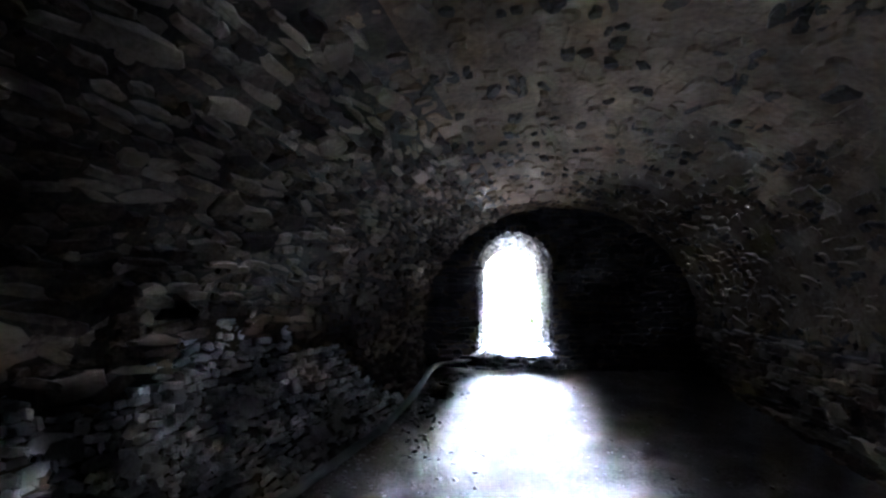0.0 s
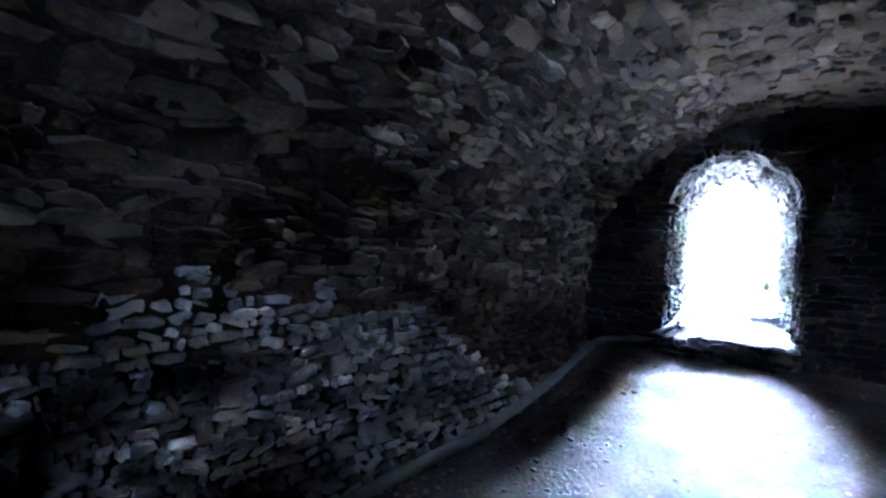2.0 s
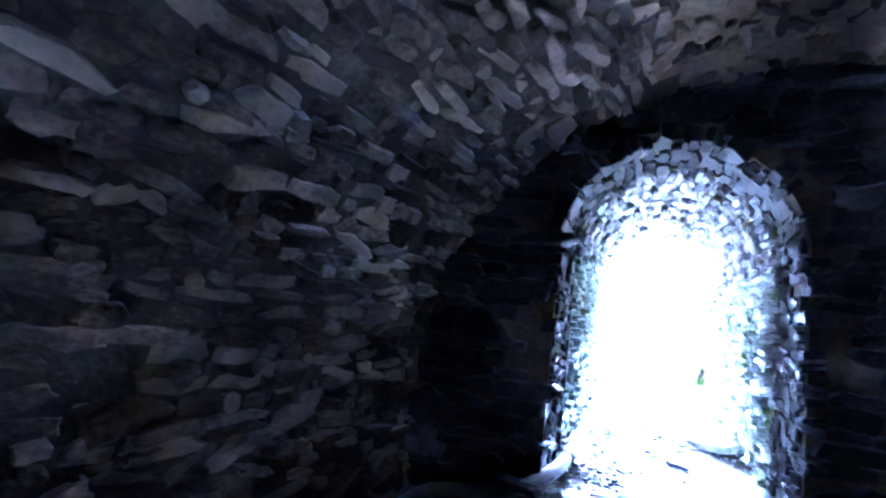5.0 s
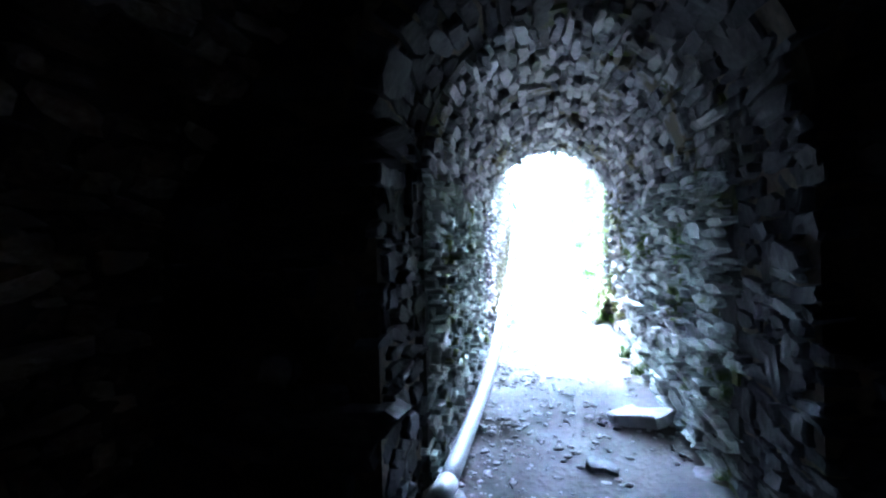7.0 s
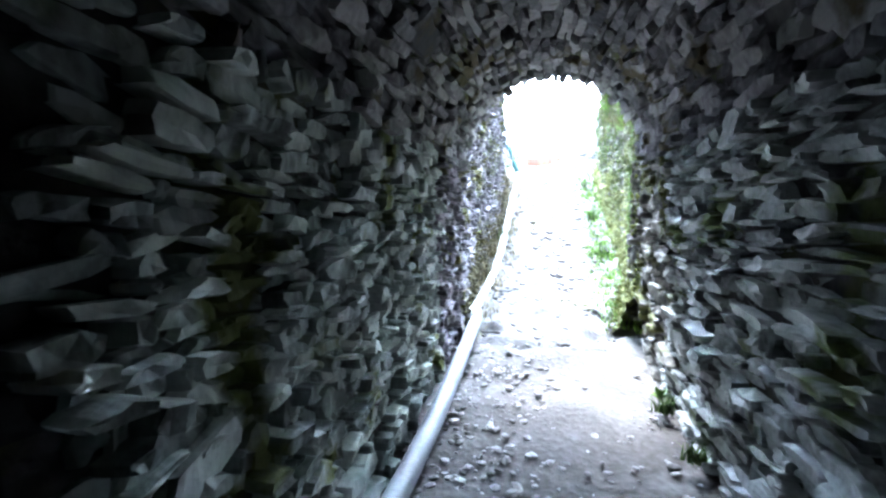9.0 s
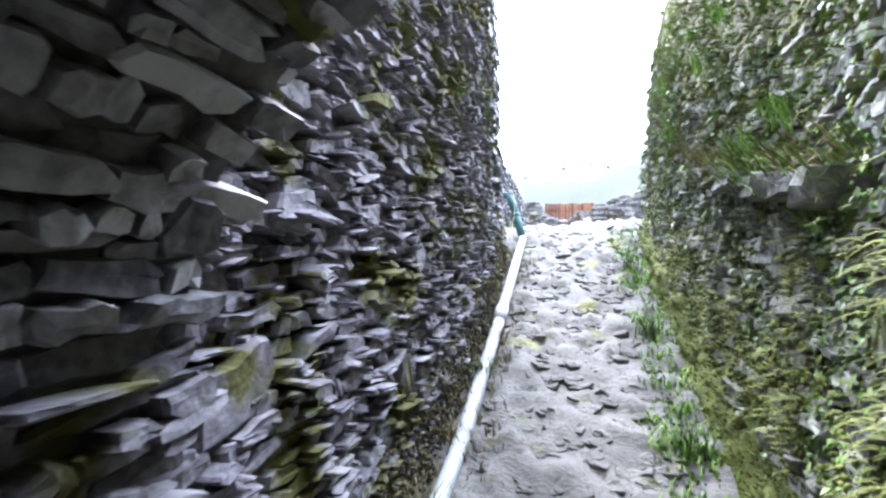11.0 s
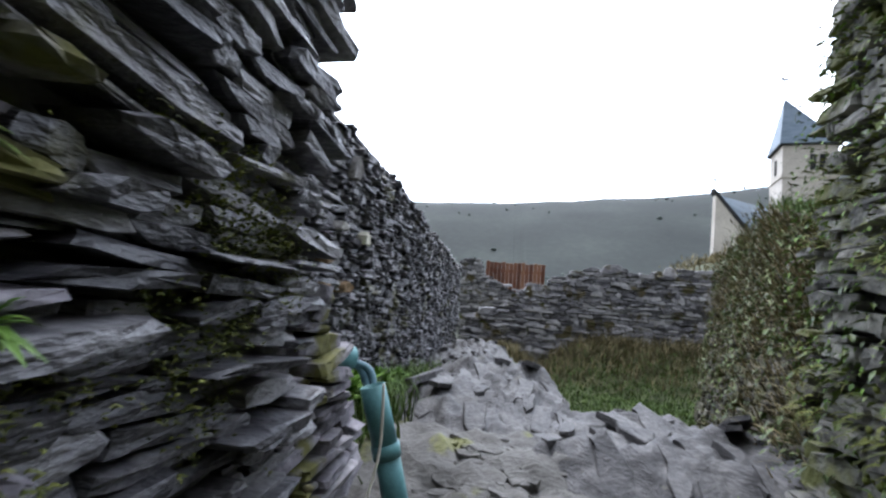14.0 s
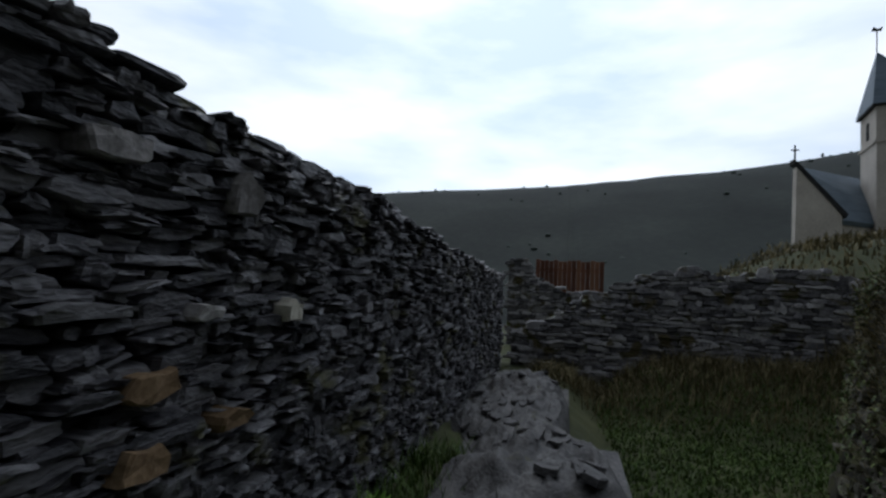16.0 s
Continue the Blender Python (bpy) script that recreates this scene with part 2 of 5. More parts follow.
def slab_mesh(name, rng, mat, jag=0.17, facet=0.045):
    """One rough-split stone: x along the course, y out of the wall, z up, one unit each way. Flat cleft face, broken corners."""
    out = []
    lo, hi = rng.uniform(0.3, 0.5), rng.uniform(0.3, 0.5)
    for x, z in ((-0.54, -0.15), (-0.47, -0.44), (-0.12, -0.5), (0.28, -0.5), (0.52, -lo), (0.5, 0.12), (0.44, hi), (0.1, 0.5), (-0.24, 0.5), (-0.46, 0.34)):
        out.append((x + rng.uniform(-jag, jag) * 0.6, z + rng.uniform(-jag, jag)))
    n = len(out)
    verts = []
    lean, twist = rng.uniform(-0.1, 0.1), rng.uniform(-0.1, 0.1)
    for depth, inset, wild in ((-0.5, 1.0, 0.0), (0.4, 1.0, 0.06), (0.5, 0.9, facet)):
        for x, z in out:
            verts.append((x * inset, depth + rng.uniform(-wild, wild) + ((lean * z + twist * x) if depth > 0 else 0), z * inset))
    a, b = rng.uniform(-0.22, 0.0), rng.uniform(0.05, 0.25)
    for x in (a, b):
        verts.append((x, 0.5 + twist * x + rng.uniform(-facet, facet), rng.uniform(-0.15, 0.15)))
    faces = []
    for r in range(2):
        for i in range(n):
            j = (i + 1) % n
            faces.append((r * n + i, r * n + j, (r + 1) * n + j, (r + 1) * n + i))
    p, q, t = 3 * n, 3 * n + 1, 2 * n
    for i in range(n):
        j = (i + 1) % n
        right = out[i][0] + out[j][0] > 2 * (a + b) / 2
        faces.append((t + i, t + j, q if right else p))
    turns = [i for i in range(n) if (out[i][0] + out[i - 1][0] > a + b) != (out[i][0] + out[(i + 1) % n][0] > a + b)]
    for i in turns:
        before = out[i][0] + out[i - 1][0] > a + b
        faces.append((t + i, p, q) if before else (t + i, q, p))
    me = bpy.data.meshes.new(name)
    me.from_pydata(verts, [], faces)
    me.materials.append(mat)
    me.update()
    bm = bmesh.new()
    bm.from_mesh(me)
    bmesh.ops.recalc_face_normals(bm, faces=bm.faces[:])
    bm.to_mesh(me)
    bm.free()
    return me


def join_meshes(name, placed, mat, parent, label):
    """All the given (mesh, matrix) pairs as one mesh of uncountable pieces."""
    if not placed:
        return None
    cache, V, F, base = {}, [], [], 0
    for me, m in placed:
        if me not in cache:
            co = np.empty(len(me.vertices) * 3)
            me.vertices.foreach_get("co", co)
            cache[me] = (co.reshape(-1, 3), [tuple(p.vertices) for p in me.polygons])
        co, polys = cache[me]
        a = np.array(m)
        V.append(co @ a[:3, :3].T + a[:3, 3])
        F += [tuple(i + base for i in p) for p in polys]
        base += len(co)
    ob = mesh_object(name, np.concatenate(V).tolist(), F, mat, parent, smooth=placed[0][0].polygons[0].use_smooth)
    return tagged(ob, label=label, kind="stuff")


def lay_stones(parent, surface, u0, u1, v0, v1, mat, seed, long=(0.12, 0.4), tall=(0.035, 0.11), proud=(0.0, 0.06), keep=None, near=None, wave=0.05, turn=4.0, gap=0.007, stand=0.03, limit=290, piece="stone", large=0.045):
    """Courses of split stones over a surface; those within near are single pieces, the rest one mesh."""
    rng = random.Random(seed)
    kinds = [slab_mesh(piece, rng, mat) for _ in range(14)]
    singles, rest = [], []
    v = v0
    while v < v1:
        h = rng.uniform(*tall)
        u = u0 - rng.uniform(0, 0.2)
        while u < u1:
            ratio = rng.uniform(*long)
            if rng.random() < 0.25:
                ratio *= 0.45
            w = ratio
            hh = h * rng.uniform(0.8, 1.2)
            if rng.random() < large:
                hh *= rng.uniform(1.6, 2.6)
                w *= 1.3
            uc, vc = u + w / 2, v + h / 2 + wave * fbm(u * 0.7, v * 1.3, seed, 3)
            u += w + gap * rng.uniform(0.2, 1.6)
            if not (u0 <= uc <= u1 and v0 <= vc <= v1) or (keep and not keep(uc, vc)):
                continue
            p, tu, tv, n = frame_at(surface, uc, vc)
            out = rng.uniform(*proud)
            if rng.random() < 0.12:
                out += proud[1] * 0.7
            depth = 0.1 + out
            tilt = radians(rng.gauss(0, turn))
            a = tu * math.cos(tilt) + tv * math.sin(tilt)
            b = tv * math.cos(tilt) - tu * math.sin(tilt)
            flip = -1 if rng.random() < 0.5 else 1
            c = n + tu * rng.gauss(0, 0.05) + tv * rng.gauss(0, 0.07)
            p = p + n * (out + stand - depth / 2)
            m = Matrix(((a.x * w * flip, c.x * depth, b.x * hh, p.x), (a.y * w * flip, c.y * depth, b.y * hh, p.y), (a.z * w * flip, c.z * depth, b.z * hh, p.z), (0, 0, 0, 1)))
            if near and near(uc, vc) and len(singles) < limit:
                singles.append((rng.choice(kinds), m))
            else:
                rest.append((rng.choice(kinds), m))
        v += h + gap * 0.4
    for me, m in singles:
        ob = new(piece, me)
        ob.parent = parent
        ob.matrix_basis = m
    join_meshes("stonework", rest, mat, parent, "rough coursed slate rubble")


# ---- plan ----


def smooth(t):
    t = max(0.0, min(1.0, t))
    return t * t * (3 - 2 * t)


CH_BACK, CH_END = -13.0, -0.55      # chamber, back wall and end wall
SPRING, APEX = 0.75, 2.7            # its vault
DOOR_L, DOOR_R, DOOR_SPRING, DOOR_TOP = -0.67, 0.63, 1.64, 2.30
PASS_L, PASS_R, PASS_SPRING, PASS_TOP, PASS_END = -0.64, 0.61, 1.64, 2.28, 3.15
LANE_L, LANE_R = -0.72, 0.74
HIGH_END_L, HIGH_END_R = 7.62, 8.15


def left_x(y):
    return -1.55 - 0.2 * (CH_END - y)


def right_x(y):
    return 2.9


PROFILE = [(-5.0, -0.36), (-3.5, -0.27), (-2.4, -0.17), (-0.8, -0.02), (-0.56, 0.0), (-0.5, 0.19), (-0.25, 0.22), (0.0, 0.24), (1.0, 0.32), (2.5, 0.42), (4.6, 0.70), (6.0, 1.17), (7.2, 1.64), (7.9, 1.96), (8.5, 2.12), (9.2, 2.08), (11.0, 1.9), (14.0, 1.8), (20.0, 1.6)]


def path_z(y):
    """Height of the walked ground."""
    return float(np.interp(y, [p[0] for p in PROFILE], [p[1] for p in PROFILE]))


def bank_width(y):
    """How far the rubble footing reaches out from the cellar's left wall."""
    return 0.38 * smooth((-0.5 - y) / 1.5)


def chamber_left(u, v):
    """Upright wall above, a sloping rubble footing below."""
    w, h = bank_width(u) + 1e-4, 0.42
    low = path_z(u) + h - v
    if low <= 0:
        return Vector((left_x(u), u, v))
    d = math.hypot(w, h)
    return Vector((left_x(u) + w / d * low, u, path_z(u) + h - h / d * low))


def chamber_right(u, v):
    return Vector((right_x(-u), -u, v))


def chamber_vault(u, v):
    """v runs from 0 at the left springing to 1 at the right."""
    a = math.pi * (1 - v / 6.0)
    l, r = left_x(u), right_x(u)
    return Vector(((l + r) / 2 + (r - l) / 2 * math.cos(a), u, SPRING + (APEX - SPRING) * math.sin(a)))


def arch_points(left, right, spring, top, n=20, base=0.0):
    mid, half = (left + right) / 2, (right - left) / 2
    pts = [(left, base), (left, base + (spring - base) * 0.5), (left, spring)]
    for i in range(1, n):
        a = math.pi * (1 - i / n)
        pts.append((mid + half * math.cos(a), spring + (top - spring) * math.sin(a)))
    return pts + [(right, spring), (right, base + (spring - base) * 0.5), (right, base)]


def arch_wall(name, inner, outer, y0, y1, mat):
    """A wall between two outlines that run from floor to floor, from y0 to y1."""
    n = len(inner)
    verts = [Vector((x, y, z)) for y in (y0, y1) for pts in (inner, outer) for x, z in pts]
    faces = []
    for i in range(n - 1):
        a, b, c, d = i, n + i, 2 * n + i, 3 * n + i
        faces += [(a, b, b + 1, a + 1), (c, c + 1, d + 1, d), (a, a + 1, c + 1, c), (b, d, d + 1, b + 1)]
    faces += [(0, 2 * n, 3 * n, n), (n - 1, 2 * n - 1, 4 * n - 1, 3 * n - 1)]
    return mesh_object(name, verts, faces, mat)


def block(name, pts, z0, z1, mat):
    """An upright wall block over a closed outline."""
    n = len(pts)
    verts = [(x, y, z) for z in (z0, z1) for x, y in pts]
    faces = [(i, (i + 1) % n, n + (i + 1) % n, n + i) for i in range(n)] + [tuple(range(n))[::-1], tuple(range(n, 2 * n))]
    return mesh_object(name, verts, faces, mat)


# ---- chamber ----
floor = grid_sheet("floor", lambda u, v: Vector((v, u, path_z(u) - 0.12 * smooth((u - 2.7) / 0.5))), sorted(steps(CH_BACK - 0.3, PASS_END + 0.3, 0.12) + [-0.57, -0.53, -0.49]), [-x for x in steps(-3.3, 5.0, 0.12)], DIRT, 0.035, 2.2)
# The passage part of the floor takes the darker earth.
floor.data.materials.append(DIRT_PASSAGE)
for face in floor.data.polygons:
    if face.center.y > -0.45:
        face.material_index = 1
tagged(floor, "packed dirt floor strewn with slate chips", "floor", kind="structure")
wall_left = grid_sheet("wall_west", chamber_left, steps(CH_BACK, 0.0, 0.15), steps(-0.8, SPRING + 0.18, 0.12), MORTAR_IN, 0.02, 5, 0.5)
tagged(wall_left, "dark slate rubble wall of a cellar", "wall", kind="structure")
wall_right = grid_sheet("wall_east", chamber_right, steps(0.0, -CH_BACK, 0.15), steps(-0.5, SPRING + 0.18, 0.12), MORTAR_IN, 0.02, 5, 0.5)
tagged(wall_right, "dark slate rubble wall of a cellar", "wall", kind="structure")
vault = grid_sheet("ceiling", chamber_vault, steps(CH_BACK, 0.0, 0.15), steps(0, 6.0, 0.12), PLASTER_IN, 0.03, 4, 0.4)
vault.data.materials.append(MORTAR_IN)
for face in vault.data.polygons:
    if face.center.x < 0 and face.center.z < chamber_vault(face.center.y, 2.35).z:
        face.material_index = 1
tagged(vault, "brown rough-rendered stone barrel vault", "ceiling", kind="structure")
end_l, end_r = left_x(CH_END), right_x(CH_END)
outer = [(end_l - 0.2, -0.5), (end_l - 0.2, SPRING / 2), (end_l - 0.2, SPRING)]
for i in range(1, 20):
    a = math.pi * (1 - i / 20)
    outer.append(((end_l + end_r) / 2 + (end_r - end_l + 0.4) / 2 * math.cos(a), SPRING + (APEX + 0.2 - SPRING) * math.sin(a)))
outer += [(end_r + 0.2, SPRING), (end_r + 0.2, SPRING / 2), (end_r + 0.2, -0.5)]
wall_end = arch_wall("wall_north", arch_points(DOOR_L, DOOR_R, DOOR_SPRING, DOOR_TOP, base=-0.5), outer, CH_END, 0.0, MORTAR_IN)
tagged(wall_end, "thick dark stone end wall with an arched doorway", "wall", kind="structure")
wall_back = block("wall_south", [(-4.9, CH_BACK - 0.6), (3.6, CH_BACK - 0.6), (3.6, CH_BACK), (-4.9, CH_BACK)], -1.0, 3.8, MORTAR_IN)
tagged(wall_back, "dark stone back wall of the cellar", "wall", kind="structure")

# ---- passage ----
inner = arch_points(PASS_L, PASS_R, PASS_SPRING, PASS_TOP, base=-0.5)
shell = [(-2.6, -0.5), (-2.6, 2.0), (-2.6, 4.0)] + [(-2.6 + 6.4 * i / 20, 5.4) for i in range(1, 20)] + [(3.8, 4.0), (3.8, 2.0), (3.8, -0.5)]
passage = arch_wall("wall_passage", inner, shell, 0.003, PASS_END, MORTAR_OUT)
tagged(passage, "slate rubble gate passage with an arched roof", "wall", kind="structure")


def pass_left(u, v):
    return Vector((PASS_L, u, v))


def pass_right(u, v):
    return Vector((PASS_R, -u, v))


def pass_vault(u, v):
    a = math.pi * (1 - v / 1.95)
    return Vector(((PASS_L + PASS_R) / 2 + (PASS_R - PASS_L) / 2 * math.cos(a), u, PASS_SPRING + (PASS_TOP - PASS_SPRING) * math.sin(a)))


# ---- lane ----


def lane_left(u, v):
    return Vector((LANE_L + 0.04 * math.sin(u * 1.3) + 0.08 * smooth((4.6 - u) / 1.4) - 0.01 * v, u, v))


def lane_right(u, v):
    back = 0.05 * smooth((-u - 6.3) / 1.0) + 0.08 * max(0.0, v - 3.0) ** 2
    return Vector((LANE_R + 0.05 * math.sin(u * 1.1 + 1) - 0.15 * smooth((4.4 + u) / 1.2) + 0.02 * v + back, -u, v))


def lane_top(y):
    """Top of the lane's walls: low over the gate, full height further up."""
    return float(np.interp(y, [3.0, 4.2, 5.6, 9.0], [3.1, 3.3, 4.6, 4.6]))


def lane_wall(name, face, side, y0, y1):
    V, F = [], []
    cols = steps(y0, y1, 0.2)
    for y in cols:
        t = lane_top(y) - 0.03
        for z in (-0.3, 2.0, 3.0, 3.0 + (t - 3.0) * 0.5, t):
            V.append((face(y, z) + side * 0.05, y, z))
        V += [(side * 2.3, y, t), (side * 2.3, y, -0.3)]
    for i in range(len(cols) - 1):
        for j in range(7):
            k = (j + 1) % 7
            F.append((i * 7 + j, i * 7 + 7 + j, i * 7 + 7 + k, i * 7 + k))
    F += [tuple(range(7)), tuple(len(V) - 1 - q for q in range(7))]
    return mesh_object(name, V, F, MORTAR_LANE)


wall_lane_l = lane_wall("wall_lane_left", lambda y, z: lane_left(y, z).x, -1, PASS_END + 0.003, HIGH_END_L)
tagged(wall_lane_l, "high slate rubble wall along the rising lane", "wall", kind="structure")
wall_lane_r = lane_wall("wall_lane_right", lambda y, z: lane_right(-y, z).x, 1, PASS_END + 0.003, HIGH_END_R)
tagged(wall_lane_r, "high mossy slate wall along the rising lane", "wall", kind="structure")
COURT_X = -1.29


def court_top(y):
    return float(np.interp(y, [7.5, 8.3, 9.1, 10.5, 12.4, 16.4], [4.3, 3.82, 3.72, 3.68, 3.53, 3.3]))


def court_left(u, v):
    return Vector((COURT_X, u, v))


verts, faces = [], []
ys = steps(HIGH_END_L - 0.3, 16.6, 0.3)
for y in ys:
    top = court_top(y) + 0.06 * fbm(y * 2, 0)
    verts += [(COURT_X - 0.06, y, 0.5), (COURT_X - 0.06, y, top), (COURT_X - 0.7, y, top), (COURT_X - 0.7, y, 0.5)]
for i in range(len(ys) - 1):
    for j in range(4):
        k = (j + 1) % 4
        faces.append((i * 4 + j, i * 4 + k, i * 4 + 4 + k, i * 4 + 4 + j))
faces += [(0, 3, 2, 1), tuple(len(verts) - 4 + q for q in range(4))]
wall_court = mesh_object("wall_court", verts, faces, MORTAR_OUT)
tagged(wall_court, "long low slate wall with a ragged sloping top", "wall", kind="structure")

# ---- ground ----


def ground_z(x, y):
    """The lane, the court with its sunken lawn, the valley and the far wooded slope."""
    if y < 60:
        z = path_z(y)
        lawn = smooth((x + 0.35) / 0.9) * smooth((y - 8.5 - 0.3 * max(0, 1.2 - x)) / 1.6)
        z += (1.3 - z) * lawn
        z += 2.6 * smooth((x - 3.2) / 3.5) * smooth((y - 8.5) / 2)
        z += 0.7 * smooth((x - 0.1) / 1.4) * smooth((y - 14.6) / 2.0)
        z += (0.05 if y < 9 else 0.06) * fbm(x * 2.0, y * 2.0, 0)
        if y > 24:
            z -= 0.045 * (y - 24) ** 1.5
        if y < 8.4:
            z -= 0.08
        return z
    base = ground_z(x, 59.9)
    ridge = 84.5 + 0.08 * x + 0.0003 * x * x + 3 * fbm(x * 0.006, 1.5)
    t = smooth((y - 95) / 370)
    low = base - 8 * smooth((y - 60) / 40)
    return low + (ridge - low) * t + 2.0 * fbm(x * 0.02, y * 0.02) * (1 - t)


xs = [-900, -700, -500, -400, -300, -220, -160, -110, -70, -40, -20, -10, -5, -3] + [x for x in steps(-2.2, 6.0, 0.15)] + [7, 9, 12, 18, 28, 45, 70, 110, 160, 220, 300, 400, 500, 700, 900]
ys = [PASS_END + 0.2] + steps(3.5, 18.0, 0.15) + [19, 21, 24, 28, 34, 42, 52, 59.5] + [60 + d for d in (6, 15, 28, 45, 70, 100, 135, 175, 220, 265, 310, 355, 400, 440, 480, 560, 700, 1000)]
ground = mesh_object("ground", [(x, y, ground_z(x, y)) for y in ys for x in xs], [(i * len(xs) + j, i * len(xs) + j + 1, (i + 1) * len(xs) + j + 1, (i + 1) * len(xs) + j) for i in range(len(ys) - 1) for j in range(len(xs) - 1)], GROUND, smooth=True)
ground.data.materials.append(HILL)
for face in ground.data.polygons:
    if face.center.y > 75:
        face.material_index = 1
tagged(ground, "rocky lane, turf and far hillside", "ground", kind="structure")
lane_rock = grid_sheet("pavement", lambda u, v: Vector((v, u, path_z(u) + 0.045 - 0.05 * smooth((3.4 - u) / 0.8))), steps(2.6, 8.8, 0.05), [-x for x in steps(-0.68, 0.8, 0.05)], ROCK, 0.055, 8)
tagged(lane_rock, "bare ridged slate bedrock underfoot", "path", kind="structure")


# ---- more materials ----
GRASS = material("grass_blades", [(0.03, 0.055, 0.01), (0.062, 0.11, 0.02), (0.12, 0.17, 0.045)], 0.7, 3, 0.0, 20, 0.5)
DRY_GRASS = material("dry_grass", [(0.06, 0.055, 0.025), (0.14, 0.115, 0.055), (0.25, 0.205, 0.105)], 0.8, 3, 0.0, 20, 0.5)
WEED = material("fresh_weed_leaf", [(0.07, 0.14, 0.02), (0.14, 0.27, 0.035), (0.24, 0.38, 0.07)], 0.55, 6, 0.1, 40, 0.5)
FERN = material("fern_leaf", [(0.06, 0.12, 0.02), (0.12, 0.22, 0.035), (0.2, 0.3, 0.06)], 0.55, 6, 0.1, 40, 0.4)
LEAF_DARK = material("dark_creeper_leaf", [(0.045, 0.07, 0.02), (0.09, 0.13, 0.035), (0.16, 0.2, 0.06)], 0.5, 6, 0.1, 40, 0.6)
MOSS = material("moss_cushion", [(0.045, 0.055, 0.012), (0.1, 0.115, 0.026), (0.19, 0.2, 0.05)], 0.95, 6, 0.6, 90, 0.4)
LEDGE = material("bedded_dark_slate", [(0.026, 0.025, 0.026), (0.072, 0.069, 0.069), (0.15, 0.143, 0.138)], 0.7, 7, 1.0, 40, moss=(0.075, 0.072, 0.04), moss_amount=0.0, stretch=(1, 0.5, 3))
SOIL = material("brown_earth_and_dead_moss", [(0.035, 0.03, 0.018), (0.08, 0.067, 0.036), (0.13, 0.115, 0.055)], 0.95, 7, 0.6, 80, 0.4)
RENDERED = material("pale_lime_render", [(0.42, 0.38, 0.33), (0.55, 0.5, 0.44), (0.66, 0.61, 0.54)], 0.9, 0.7, 0.2, 8)
ROOF = material("blue_slate_roof", [(0.09, 0.12, 0.15), (0.14, 0.18, 0.22), (0.2, 0.24, 0.28)], 0.55, 0.8, 0.3, 10, stretch=(1, 1, 5))
RUST = material("rust_brown_boards", [(0.12, 0.05, 0.03), (0.2, 0.085, 0.05), (0.28, 0.14, 0.08)], 0.9, 3, 0.3, 30, 0.4)
DARK = material("dark_opening", [(0.015, 0.015, 0.017), (0.03, 0.03, 0.03), (0.05, 0.05, 0.05)], 0.9, 3, 0, 20)
IRON = material("dark_iron", [(0.03, 0.03, 0.03), (0.06, 0.06, 0.06), (0.1, 0.09, 0.08)], 0.6, 8, 0.1, 50, metal=0.7)
# The slight blue lean in these stops stands for haze over distant crowns.
WOODLAND = material("winter_woodland", [(0.05, 0.063, 0.054), (0.072, 0.087, 0.075), (0.095, 0.11, 0.093)], 1.0, 0.012, 0, 0.3, 0.05)
BARK = material("grey_bark", [(0.06, 0.05, 0.04), (0.12, 0.1, 0.085), (0.2, 0.17, 0.14)], 0.9, 6, 0.3, 40)
PALE_STONE = material("pale_quartz_stone", [(0.45, 0.42, 0.34), (0.62, 0.58, 0.48), (0.74, 0.7, 0.6)], 0.8, 8, 0.4, 60)
OCHRE_STONE = material("ochre_sandstone", [(0.12, 0.075, 0.04), (0.22, 0.145, 0.08), (0.31, 0.22, 0.13)], 0.85, 8, 0.4, 60)


def tube(name, pts, radius, mat, parent, label="", sides=12, closed=True, wall=0.0):
    """A round tube along points; with a wall it is hollow and open at both ends."""
    pts = [Vector(p) for p in pts]
    bm = bmesh.new()

    def ring(r):
        rows = []
        for i, p in enumerate(pts):
            d = (pts[min(i + 1, len(pts) - 1)] - pts[max(i - 1, 0)]).normalized()
            a = d.orthogonal().normalized() if i == 0 else (rows_dir[0] - d * rows_dir[0].dot(d)).normalized()
            rows_dir[0] = a
            b = d.cross(a)
            rows.append([bm.verts.new(p + (a * math.cos(q) + b * math.sin(q)) * r) for q in (2 * math.pi * k / sides for k in range(sides))])
        for i in range(len(rows) - 1):
            for k in range(sides):
                bm.faces.new((rows[i][k], rows[i][(k + 1) % sides], rows[i + 1][(k + 1) % sides], rows[i + 1][k]))
        return rows

    rows_dir = [None]
    rows = ring(radius)
    if wall:
        inside = ring(radius - wall)
        for e in (0, -1):
            for k in range(sides):
                bm.faces.new((rows[e][k], rows[e][(k + 1) % sides], inside[e][(k + 1) % sides], inside[e][k]))
    elif closed:
        bm.faces.new(rows[0])
        bm.faces.new(rows[-1][::-1])
    return part(name, bm, mat, parent, label, smooth=True)


def bend(pts, n=6):
    """A smooth line through the points."""
    pts = [Vector(p) for p in pts]
    line = []
    for i in range(len(pts) - 1):
        p0, p1, p2, p3 = pts[max(i - 1, 0)], pts[i], pts[i + 1], pts[min(i + 2, len(pts) - 1)]
        for k in range(n):
            t = k / n
            line.append(0.5 * (2 * p1 + (p2 - p0) * t + (2 * p0 - 5 * p1 + 4 * p2 - p3) * t * t + (3 * p1 - p0 - 3 * p2 + p3) * t ** 3))
    return line + [pts[-1]]


# ---- conduit and sleeve ----
conduit = empty("cable_conduit", -1.6, -5, 0, label="grey plastic conduit laid along the foot of the wall", category="pipe")


def on_floor(x, y, up=0.05):
    return (x + 1.6, y + 5, path_z(y) + up)


